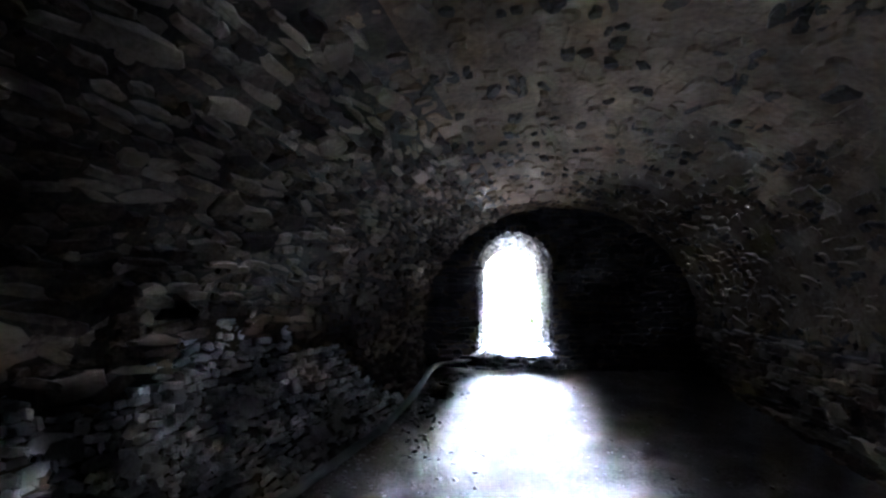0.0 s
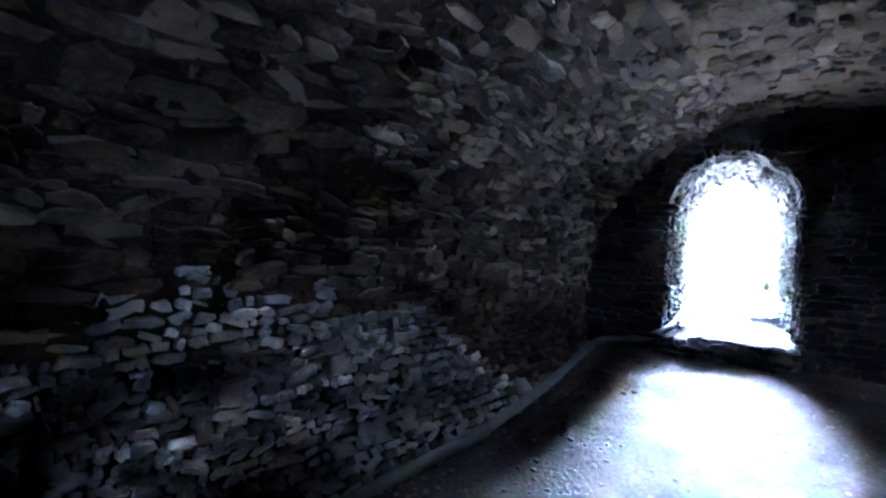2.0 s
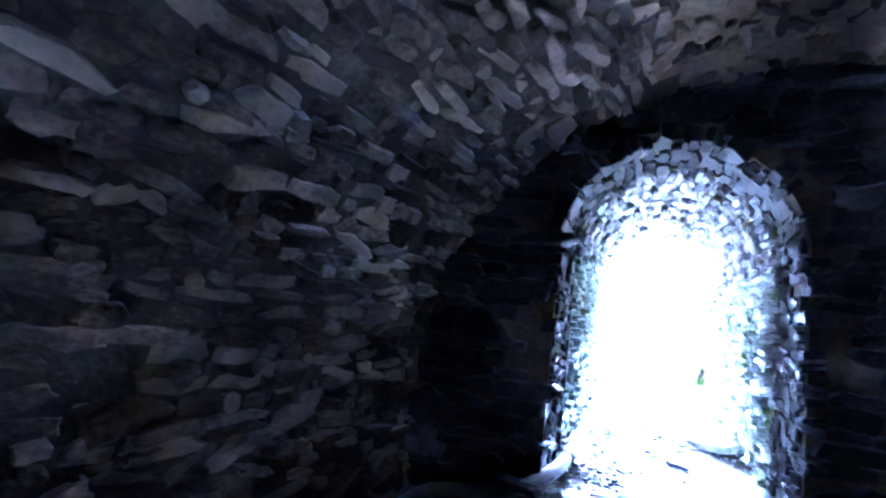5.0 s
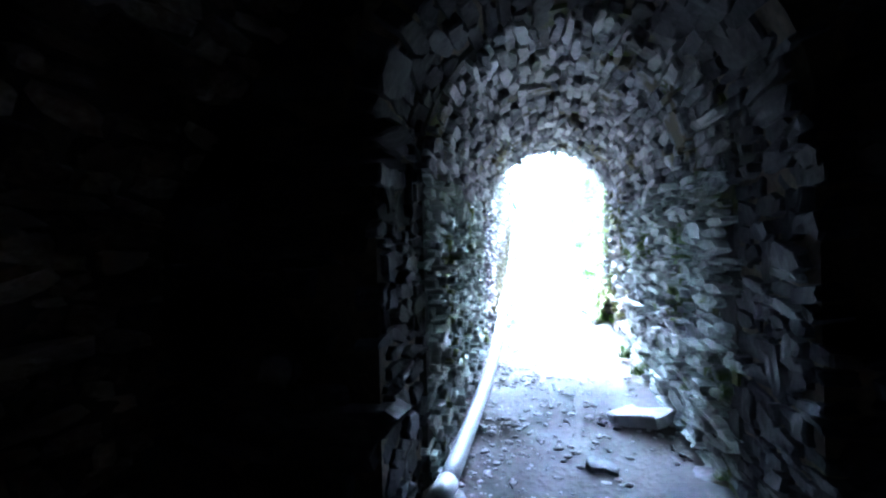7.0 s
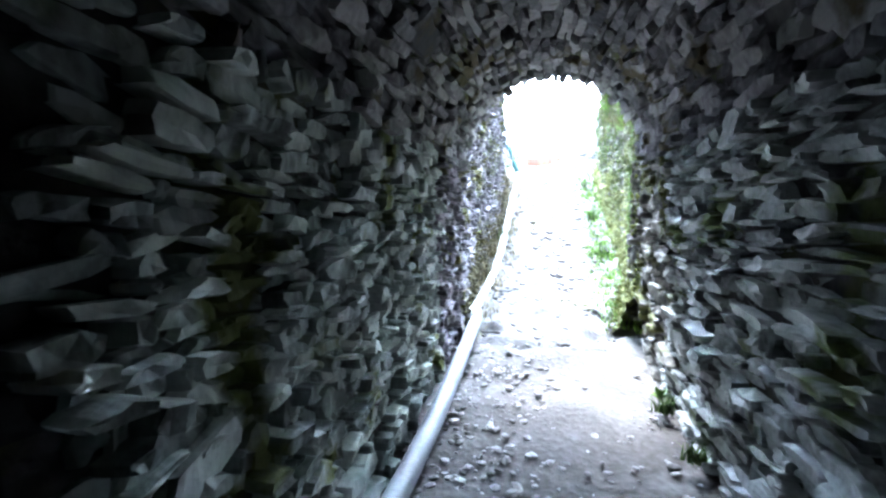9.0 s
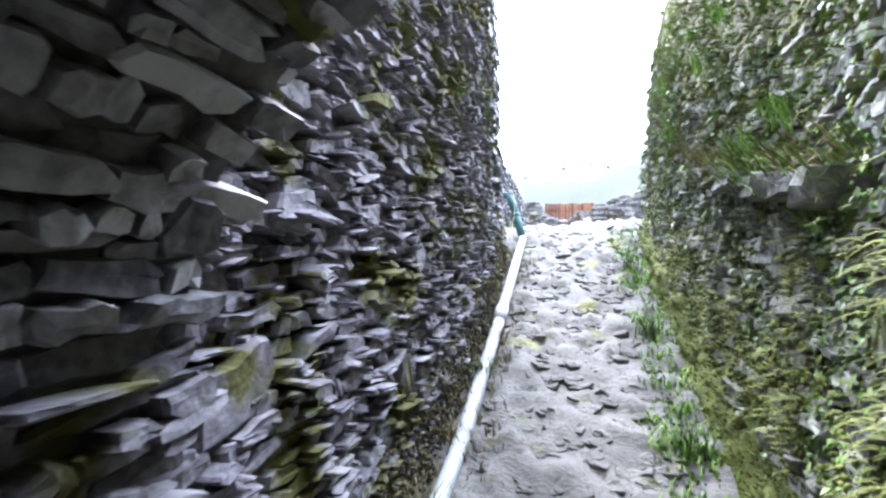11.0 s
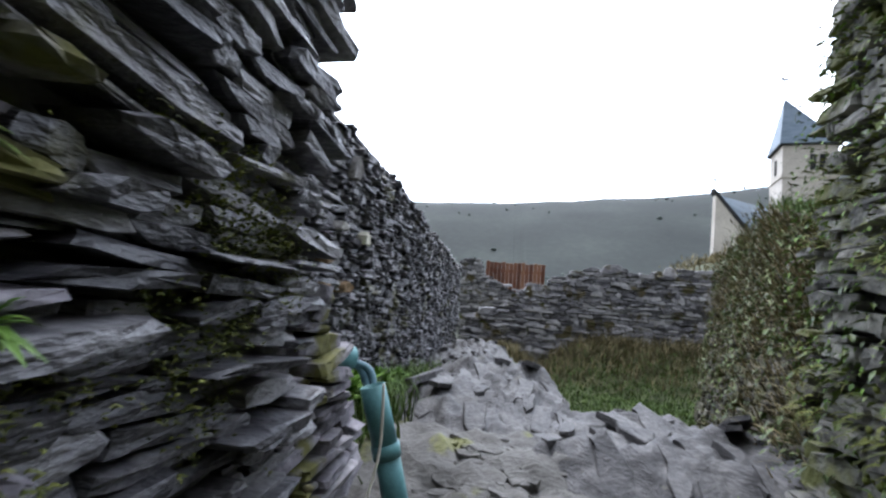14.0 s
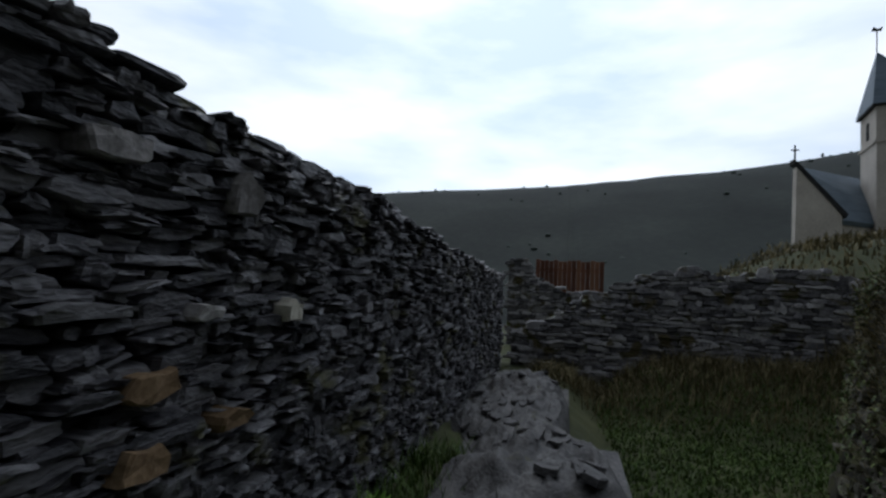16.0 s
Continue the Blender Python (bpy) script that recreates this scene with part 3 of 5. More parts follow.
runs = [
    [on_floor(-2.75, -10.4), on_floor(-2.35, -7.8), on_floor(-1.93, -5.1), on_floor(-1.58, -3.55)],
    [on_floor(-1.56, -3.45), on_floor(-1.45, -2.5), on_floor(-1.41, -1.8), on_floor(-1.39, -1.0)],
    [on_floor(-1.39, -0.92), on_floor(-1.3, -0.66, 0.06), on_floor(-0.86, -0.63, 0.14), on_floor(-0.62, -0.48, 0.06), on_floor(-0.56, -0.2, 0.07)],
    [on_floor(-0.55, -0.1, 0.06), on_floor(-0.5, 1.5, 0.06), on_floor(-0.53, 3.1, 0.06)],
    [on_floor(-0.57, 3.2, 0.06), on_floor(-0.55, 4.6, 0.07), on_floor(-0.53, 6.2, 0.08)],
    [on_floor(-0.53, 6.3, 0.09), on_floor(-0.52, 7.0, 0.1), on_floor(-0.52, 7.85, 0.06)],
]
for line in runs:
    tube("pipe", bend(line), 0.042, PIPE_GREY, conduit)
for a, b in zip(runs, runs[1:]):
    tube("coupling", [Vector(a[-1]) + (Vector(a[-1]) - Vector(a[-2])).normalized() * -0.05, Vector(b[0]) + (Vector(b[1]) - Vector(b[0])).normalized() * 0.05], 0.05, PIPE_GREY, conduit, "slightly wider pipe coupling")

sleeve = empty("cable_sleeve", -0.54, 7.95, 1.95, label="teal plastic sleeve pipe leaning on the wall end", category="pipe")
sx, sy, sz = -0.54, 7.95, 1.95


def near_sleeve(x, y, z):
    return (x - sx, y - sy, z - sz)


tube("lower_tube", [near_sleeve(-0.54, 7.97, 2.04), near_sleeve(-0.605, 7.96, 2.27)], 0.042, PIPE_TEAL, sleeve, wall=0.005)
tube("collar", [near_sleeve(-0.601, 7.961, 2.255), near_sleeve(-0.613, 7.959, 2.3)], 0.047, PIPE_TEAL, sleeve, "raised collar ring")
tube("upper_tube", [near_sleeve(-0.61, 7.96, 2.29), near_sleeve(-0.67, 7.95, 2.48)], 0.042, PIPE_TEAL, sleeve, wall=0.005)
stub = empty("wall_pipe_stub", -0.9, 7.96, 2.55, label="open teal pipe end sticking out of the stones", category="pipe")
tube("stub_tube", [(-0.02, -0.1, 0.03), (0.13, 0.06, 0.0)], 0.042, PIPE_TEAL, stub, wall=0.006, sides=16)
for k, dx in enumerate((0.0, 0.03)):
    line = bend([(0.03 + dx * 0.5, -0.04, 0.01), (0.13 + dx * 0.5, 0.06, -0.015), (0.17 + dx, 0.07, -0.045), (0.21 + dx * 0.5, 0.04, -0.12), (0.25, 0.01 + 0.02 * k, -0.22)])
    tube("cable", line, 0.014, CABLE, stub, "blue-grey cable sagging into the sleeve", sides=8)
wire = empty("thin_wire", -0.62, 7.8, 1.95, label="thin pale wire hanging beside the sleeve", category="wire")
tube("strand", bend([(0.0, 0.1, 0.55), (0.01, 0.08, 0.35), (-0.01, 0.02, 0.18), (0.0, -0.05, 0.03)]), 0.005, PALE_STONE, wire, sides=6)

# ---- plants ----


def blade_verts(rng, p, up, out, h, w, V, F, bow=0.5):
    """One bent blade of three quads."""
    side = up.cross(out)
    if side.length < 1e-3:
        side = Vector((1, 0, 0))
    side.normalize()
    k = len(V)
    for i in range(4):
        t = i / 3
        c = p + up * (h * t * (1 - 0.25 * bow * t)) + out * (h * bow * t * t)
        ww = w * (1 - t) + 0.0008
        V += [tuple(c - side * ww), tuple(c + side * ww)]
    F += [(k, k + 1, k + 3, k + 2), (k + 2, k + 3, k + 5, k + 4), (k + 4, k + 5, k + 7, k + 6)]


def blades(name, spots, rng, mat, h=(0.06, 0.16), w=0.004, per=9, spread=0.05, lean=None):
    V, F = [], []
    for p, up in spots:
        for _ in range(per):
            a = rng.uniform(0, 2 * math.pi)
            out = Vector((math.cos(a), math.sin(a), 0)) if lean is None else (Vector((math.cos(a), math.sin(a), -0.5)) * 0.6 + lean)
            q = p + Vector((rng.gauss(0, spread), rng.gauss(0, spread), 0 if lean is None else rng.gauss(0, spread)))
            blade_verts(rng, q, up, out, rng.uniform(*h), w * rng.uniform(0.7, 1.5), V, F, rng.uniform(0.2, 0.9))
    return mesh_object(name, V, F, mat)


rng = random.Random(5)
UP = Vector((0, 0, 1))
tagged(blades("grass", [(Vector((rng.uniform(LANE_R - 0.32, LANE_R - 0.04), y, path_z(y) + 0.04)), UP) for y in (rng.uniform(3.0, 8.4) for _ in range(420))], rng, WEED, h=(0.02, 0.07), w=0.006, per=9), "green grass along the foot of the mossy wall", "grass", kind="stuff")
tagged(blades("grass", [(Vector((rng.uniform(LANE_L + 0.04, LANE_L + 0.3), y, path_z(y) + 0.03)), UP) for y in (rng.uniform(3.0, 7.6) for _ in range(220))], rng, DRY_GRASS, h=(0.04, 0.11), per=7), "short dry grass beside the conduit", "grass", kind="stuff")
tagged(blades("grass", [(Vector((x, y, ground_z(x, y))), UP) for x, y in ((rng.uniform(0.3, 4.5), rng.uniform(9.6, 16.6)) for _ in range(6500))], rng, GRASS, h=(0.03, 0.08), w=0.01, per=6, spread=0.12), "lawn of short green grass in the sunken court", "grass", kind="stuff")
tagged(blades("grass", [(Vector((x, y, ground_z(x, y) + 0.02)), UP) for x, y in ((rng.uniform(-1.25, -0.75), rng.uniform(8.0, 11.5)) for _ in range(260))], rng, GRASS, h=(0.06, 0.22), w=0.006, per=6), "rough grass along the court wall", "grass", kind="stuff")


def tuft(x, y, z, seed, size, mat, label, n=60, lean=None):
    r = random.Random(seed)
    ob = blades("grass_tuft", [(Vector((0, 0, 0)), UP)], r, mat, h=(size * 0.5, size), w=0.004, per=n, spread=size * 0.2, lean=lean)
    ob.matrix_basis = pose(x, y, z)
    return tagged(ob, label, "grass tuft", "grass tufts")


TUFT = "green grass tuft hanging from the wall joints"
for i, (x, y, z, s) in enumerate([(0.8, 4.45, 2.3, 0.13), (0.8, 4.9, 2.25, 0.15), (0.79, 5.6, 2.9, 0.15), (0.8, 5.2, 3.0, 0.12), (0.78, 6.4, 2.7, 0.14), (0.8, 4.2, 1.9, 0.11), (0.82, 6.9, 3.2, 0.13)]):
    tuft(x - 0.06, y, z, 40 + i, s, WEED, TUFT, lean=Vector((-0.8, 0, 0)))
for i, (x, y, s) in enumerate([(0.52, 6.1, 0.24), (0.5, 7.2, 0.22), (0.55, 5.0, 0.2), (0.5, 1.9, 0.1), (0.52, 1.5, 0.08), (-0.55, 5.5, 0.16), (-0.62, 4.4, 0.2), (-0.6, 4.9, 0.18), (-1.0, 8.6, 0.3), (-1.1, 9.3, 0.3), (-0.9, 9.0, 0.25)]):
    tuft(x, y, path_z(y) + 0.03, 60 + i, s, GRASS if i not in (6, 7) else DRY_GRASS, "bushy grass tuft at the wall foot")


def leafy(name, x, y, z, seed, n, size, label, category, droop=0.4, side=(1, 0, 0), leaf=FERN):
    """A plant of separate fronds, each a bent leaf with a folded midrib."""
    r = random.Random(seed)
    root = empty(name, x, y, z, label=label, category=category, group=category + " plants")
    out = Vector(side)
    for _ in range(n):
        d = (out * r.uniform(0.4, 1) + Vector((r.gauss(0, 0.5), r.gauss(0, 0.6), r.uniform(-0.1, 0.9)))).normalized()
        L, w = size * r.uniform(0.6, 1.1), size * r.uniform(0.09, 0.16)
        s = d.cross(UP)
        s = s.normalized() if s.length > 0.05 else Vector((0, 1, 0))
        bm = bmesh.new()
        rows = []
        for i in range(6):
            t = i / 5
            c = d * (L * t) - UP * (droop * L * t * t)
            ww = w * math.sin(math.pi * min(0.97, 0.12 + 0.85 * t)) * (1 if i % 2 else 0.7)
            rows.append([bm.verts.new(c - s * ww + UP * ww * 0.3), bm.verts.new(c), bm.verts.new(c + s * ww + UP * ww * 0.3)])
        for i in range(5):
            for k in range(2):
                bm.faces.new((rows[i][k], rows[i][k + 1], rows[i + 1][k + 1], rows[i + 1][k]))
        part("frond", bm, leaf, root)
    return root


for i, (y, z, n, s) in enumerate([(6.09, 3.03, 16, 0.09), (6.2, 2.88, 14, 0.07), (6.35, 2.97, 18, 0.05), (6.69, 2.75, 14, 0.05), (6.63, 2.9, 14, 0.06), (6.3, 2.7, 14, 0.06), (5.37, 2.8, 14, 0.07), (6.75, 1.95, 12, 0.06)]):
    leafy("fern", LANE_L + 0.06, y, z, 90 + i, n, s, "small bright fern rooted between wall stones", "fern")
for i, (y, z, n, s) in enumerate([(4.6, 2.4, 14, 0.1), (5.3, 2.55, 12, 0.11), (6.0, 2.4, 12, 0.1), (6.6, 3.1, 12, 0.11), (7.3, 3.3, 10, 0.11), (5.8, 3.2, 12, 0.11)]):
    leafy("fern", LANE_R + 0.02, y, z, 110 + i, n, s, "bright green fern hanging on the mossy wall", "fern", 0.6, (-1, 0, 0))
for i, (y, s) in enumerate([(8.2, 0.4), (8.45, 0.42), (8.75, 0.42), (9.05, 0.36), (9.5, 0.3), (10.1, 0.24)]):
    leafy("nettle_clump", -1.05, y, path_z(y) + 0.08, 130 + i, 75, s * 0.72, "leafy green weeds at the foot of the court wall", "weeds", 0.3, (0.2, 0, 0.8), WEED)
leafy("seedling", 0.5, 2.0, path_z(2.0) + 0.04, 140, 12, 0.1, "small green seedling on the passage floor", "plant", 0.3, (-0.3, 0, 0.7))


def lump_mesh(name, rng, mat, squash=0.6, rough=0.35):
    bm = bmesh.new()
    bmesh.ops.create_icosphere(bm, subdivisions=1, radius=0.5)
    for v in bm.verts:
        v.co *= 1 + rng.uniform(-rough, rough)
        v.co.z *= squash
    for f in bm.faces:
        f.smooth = mat in (MOSS, SOIL)
    me = bpy.data.meshes.new(name)
    bm.to_mesh(me)
    bm.free()
    me.materials.append(mat)
    return me


def place(x, y, z, sx, sy, sz, rz=0.0, rx=0.0):
    return Matrix.LocRotScale((x, y, z), Euler((rx, 0, rz)), (sx, sy, sz))


kinds = [lump_mesh("moss", rng, MOSS, 1.0, 0.3) for _ in range(6)]
cushions = []
for _ in range(5200):
    y = rng.uniform(2.9, 7.9)
    z = path_z(y) + abs(rng.gauss(0, 0.35)) + 0.03
    if rng.random() < 0.25:
        z = path_z(y) + rng.uniform(0.4, 2.6)
    if fbm(y * 1.2, z * 1.6, 3.0) < -0.1:
        continue
    s = rng.uniform(0.012, 0.035)
    cushions.append((rng.choice(kinds), place(lane_right(-y, z).x - 0.035, y, z, s * 0.6, s * 1.3, s, rng.uniform(-1, 1), rng.uniform(-1, 1))))
for _ in range(7000):
    y = rng.uniform(2.9, 7.6)
    z = path_z(y) + abs(rng.gauss(0, 0.2)) + 0.03
    if rng.random() < 0.4:
        z = path_z(y) + rng.uniform(0.5, 1.8)
        if fbm(y * 2.2, z * 2.2, 8.0) < 0.25:
            continue
    s = rng.uniform(0.004, 0.009)
    cushions.append((rng.choice(kinds), place(lane_left(y, z).x + 0.02, y, z, s * 0.5, s * 1.5, s * 0.7, rng.uniform(-1, 1), rng.uniform(-1, 1))))
tagged(join_meshes("moss", cushions, MOSS, None, "yellow-green moss cushions on the lane walls"), category="moss")

V, F = [], []
for _ in range(11000):
    y = rng.uniform(3.1, 8.3)
    z = path_z(y) + rng.uniform(0.5, 2.6)
    if fbm(y * 1.4, z * 1.4, 12.0) < -0.12:
        continue
    p = lane_right(-y, z) + Vector((-0.05, 0, 0))
    d = Vector((-rng.uniform(0.3, 1), rng.gauss(0, 0.5), rng.gauss(-0.2, 0.5))).normalized() * rng.uniform(0.007, 0.022)
    side = d.cross(Vector((rng.gauss(0, 0.3), 0.3, 1))).normalized() * d.length * 0.4
    k = len(V)
    V += [tuple(p), tuple(p + d * 0.5 + side), tuple(p + d - Vector((0, 0, 0.01))), tuple(p + d * 0.5 - side)]
    F.append((k, k + 1, k + 2, k + 3))
shag = []
for _ in range(2600):
    y = rng.uniform(3.1, 8.2)
    z = path_z(y) + rng.uniform(0.2, 2.7)
    if fbm(y * 1.1, z * 1.6, 21.0) > -0.1:
        shag.append((lane_right(-y, z) + Vector((-0.03, 0, 0)), Vector((-0.7, 0, 0.3))))
tagged(blades("wall_moss", shag, rng, MOSS, h=(0.02, 0.07), w=0.004, per=10, spread=0.035, lean=Vector((-0.4, 0, -0.7))), "shaggy hanging moss on the lane wall", "moss", kind="stuff")
tagged(mesh_object("wall_leaves", V, F, FERN), "small green leaves growing over the mossy wall", "leaves", kind="stuff")
kinds = [lump_mesh("moss", rng, MOSS, 1.0, 0.25) for _ in range(5)]
V, F, cols, rows = [], [], steps(3.0, 7.8, 0.04), 26
fuzz = []
for y in cols:
    high = 0.42 + 0.3 * fbm(y * 1.1, 4.0)
    for j in range(rows + 1):
        t = j / rows
        z = path_z(y) - 0.05 + high * t
        bulge = 0.16 * (1 - t) ** 1.3 - 0.05 * t + 0.05 * fbm(y * 3.0, t * 3.0, 2.0) + 0.025 * fbm(y * 11, t * 9, 5.0)
        p = Vector((lane_right(-y, z).x - 0.02 - bulge, y, z))
        V.append(tuple(p))
        if rng.random() < 0.55:
            fuzz.append((p, Vector((-0.7, 0, 0.7))))
for i in range(len(cols) - 1):
    for j in range(rows):
        k = i * (rows + 1) + j
        F.append((k, k + 1, k + rows + 2, k + rows + 1))
bank_moss = tagged(mesh_object("moss_bank", V, F, MOSS, smooth=True), "thick yellow-green moss bank at the wall foot", "moss", kind="stuff")
tagged(blades("moss_fringe", fuzz, rng, MOSS, h=(0.008, 0.03), w=0.004, per=5, spread=0.02), "fine moss shoots on the bank", "moss", kind="stuff")
soil = []
for _ in range(3200):
    y = rng.uniform(3.0, 7.6)
    up = abs(rng.gauss(0, 0.16))
    s = rng.uniform(0.01, 0.028)
    soil.append((rng.choice(kinds), place(lane_left(y, up).x + 0.03 + rng.uniform(0, 0.1) * max(0, 1 - up * 3), y, path_z(y) + up, s * 0.7, s * 1.4, s, rng.uniform(-1, 1), rng.uniform(-1, 1))))
tagged(join_meshes("soil_bank", soil, SOIL, None, "brown earth and dead moss at the wall foot"), category="soil")

felt = []
for _ in range(9000):
    y = rng.uniform(4.2, 7.4)
    z = path_z(y) + rng.uniform(0.8, 2.3)
    if fbm(y * 1.3, z * 2.4, 17.0) > 0.2:
        felt.append((lane_left(y, z) + Vector((rng.uniform(0.0, 0.045), 0, 0)), Vector((0.5, 0, 0.6))))
tagged(blades("wall_moss", felt, rng, MOSS, h=(0.006, 0.02), w=0.003, per=9, spread=0.016, lean=Vector((0.4, 0, -0.4))), "olive moss felt on the ledges of the lane wall", "moss", kind="stuff")

# ledge of the mossy wall and what hangs from it


def ledge_z(y):
    return float(np.interp(y, [3.9, 4.6, 5.6], [2.02, 2.12, 2.34]))


brackets = [slab_mesh("stone", rng, SLATE_MOSSY) for _ in range(6)]
y = 3.9
while y < 5.55:
    w, out = rng.uniform(0.12, 0.3), rng.uniform(0.1, 0.19)
    ob = new("stone", rng.choice(brackets))
    ob.parent = wall_lane_r
    ob.matrix_basis = Matrix(((0, -out * 2, 0.01, lane_right(-y, 2.0).x), (w, 0, 0, y + w / 2), (0, 0.02, rng.uniform(0.05, 0.09), ledge_z(y) - 0.03), (0, 0, 0, 1)))
    y += w * 0.92
trail, dead = [], []
for _ in range(120):
    y = rng.uniform(3.9, 5.6)
    spot = (Vector((lane_right(-y, 2.2).x - rng.uniform(0.0, 0.15), y, ledge_z(y) + rng.uniform(-0.02, 0.05))), Vector((-0.35, 0, 0.8)))
    (trail if fbm(y * 2.3, 7.0) > -0.15 else dead).append(spot)
tagged(blades("grass", trail, rng, WEED, h=(0.05, 0.15), w=0.003, per=7, spread=0.04, lean=Vector((-0.7, 0, -0.2))), "bright grass spilling over the wall ledge", "grass", kind="stuff")
tagged(blades("dry_grass", dead, rng, DRY_GRASS, h=(0.06, 0.2), w=0.003, per=10, spread=0.035, lean=Vector((-0.7, 0, -0.7))), "straw-coloured dead grass hanging from the ledge", "grass", kind="stuff")
crest = []
for _ in range(420):
    y = rng.gauss(6.9, 0.45)
    z = 3.45 - 0.9 * abs(rng.gauss(0, 0.45))
    if 5.9 < y < 8.0:
        crest.append((lane_right(-y, z) + Vector((-0.03, 0, 0)), Vector((-0.5, 0, 0.6))))
tagged(blades("grass", crest[::3], rng, WEED, h=(0.04, 0.12), w=0.003, per=7, spread=0.04, lean=Vector((-0.5, 0, -0.6))), "fresh grass and ferns hanging down the wall", "grass", kind="stuff")
tagged(blades("dry_grass", crest[1::3], rng, DRY_GRASS, h=(0.04, 0.14), w=0.003, per=7, spread=0.04, lean=Vector((-0.5, 0, -0.6))), "dead grass hanging down the wall", "grass", kind="stuff")
V, F = [], []
for _ in range(5500):
    y = rng.uniform(3.2, 8.2)
    z = path_z(y) + rng.uniform(0.25, 2.3)
    if fbm(y * 1.7, z * 1.7, 31.0) < 0.08:
        continue
    p = lane_right(-y, z) + Vector((-rng.uniform(0.03, 0.07), 0, 0))
    d = Vector((-rng.uniform(0.2, 0.9), rng.gauss(0, 0.6), rng.gauss(-0.35, 0.4))).normalized() * rng.uniform(0.018, 0.042)
    side = d.cross(Vector((rng.gauss(0, 0.4), 0.3, 1))).normalized() * d.length * 0.33
    k = len(V)
    V += [tuple(p), tuple(p + d * 0.45 + side), tuple(p + d - Vector((0, 0, 0.012))), tuple(p + d * 0.45 - side)]
    F.append((k, k + 1, k + 2, k + 3))
tagged(mesh_object("wall_leaves", V, F, LEAF_DARK), "dark creeping leaves in clumps on the mossy wall", "leaves", kind="stuff")

# ---- loose stone ----
kinds = [lump_mesh("stone", rng, GRAVEL, 0.55, 0.3) for _ in range(8)]
chips = []
for _ in range(6500):
    y = rng.uniform(-10, 2.8)
    l = left_x(y) + bank_width(y) if y < CH_END else PASS_L + 0.05
    r = 2.2 if y < CH_END else PASS_R - 0.05
    x = rng.uniform(l, r) if rng.random() < 0.5 else l + abs(rng.gauss(0, 0.35))
    if x > r:
        continue
    s = rng.choice((0.008, 0.012, 0.016, 0.022, 0.035)) * rng.uniform(0.7, 1.3)
    chips.append((rng.choice(kinds), place(x, y, path_z(y) + s * 0.15, s * 1.4, s, s, rng.uniform(0, 6))))
tagged(join_meshes("gravel", chips, GRAVEL, None, "grey slate chips strewn on the dirt floor"), category="gravel")
slabs = [slab_mesh("rock", rng, RUIN_SLATE, 0.2, 0.12) for _ in range(5)]
for i, (x, y, s, label) in enumerate([(0.42, 0.8, 0.3, "flat grey slab lying on the passage floor"), (0.12, 0.25, 0.15, "dark block of slate on the threshold"), (0.45, -0.75, 0.13, "pale loose stone before the doorway"), (0.6, 0.2, 0.2, "broken slab by the passage wall"), (-0.3, -0.5, 0.16, "loose stone before the doorway"), (-1.05, -1.6, 0.16, "loose rubble stone by the conduit"), (-0.55, -0.1, 0.2, "flat stone at the door jamb")]):
    ob = new("rock", slabs[i % 5])
    ob.matrix_basis = Matrix.LocRotScale((x, y, path_z(y) + s * 0.08), Euler((radians(90), rng.uniform(-0.2, 0.2), rng.uniform(0, 3))), (s, s * 0.2, s * 0.7))
    tagged(ob, label, "rock", "loose rocks")
cobbles = [slab_mesh("cobble", rng, ROCK, 0.2, 0.1) for _ in range(10)]
laid = []
for _ in range(1000):
    y = rng.uniform(2.7, 8.7)
    x = rng.uniform(-0.5, 0.55)
    s = rng.uniform(0.03, 0.1)
    slope = math.atan((path_z(y + 0.1) - path_z(y - 0.1)) / 0.2)
    laid.append((rng.choice(cobbles), Matrix.Translation((x, y, path_z(y) + 0.02 - 0.05 * smooth((3.6 - y) / 0.9))) @ Euler((slope + radians(90), 0, 0)).to_matrix().to_4x4() @ Euler((rng.gauss(0, 0.12), rng.uniform(-0.5, 0.5) , rng.gauss(0, 0.12))).to_matrix().to_4x4() @ Matrix.Diagonal((s * 1.6, 0.05, s * 0.8, 1))))
for me, m in laid[:280]:
    ob = new("cobble", me)
    ob.parent, ob.matrix_basis = lane_rock, m
join_meshes("paving", laid[280:], ROCK, lane_rock, "worn slate set in the path")

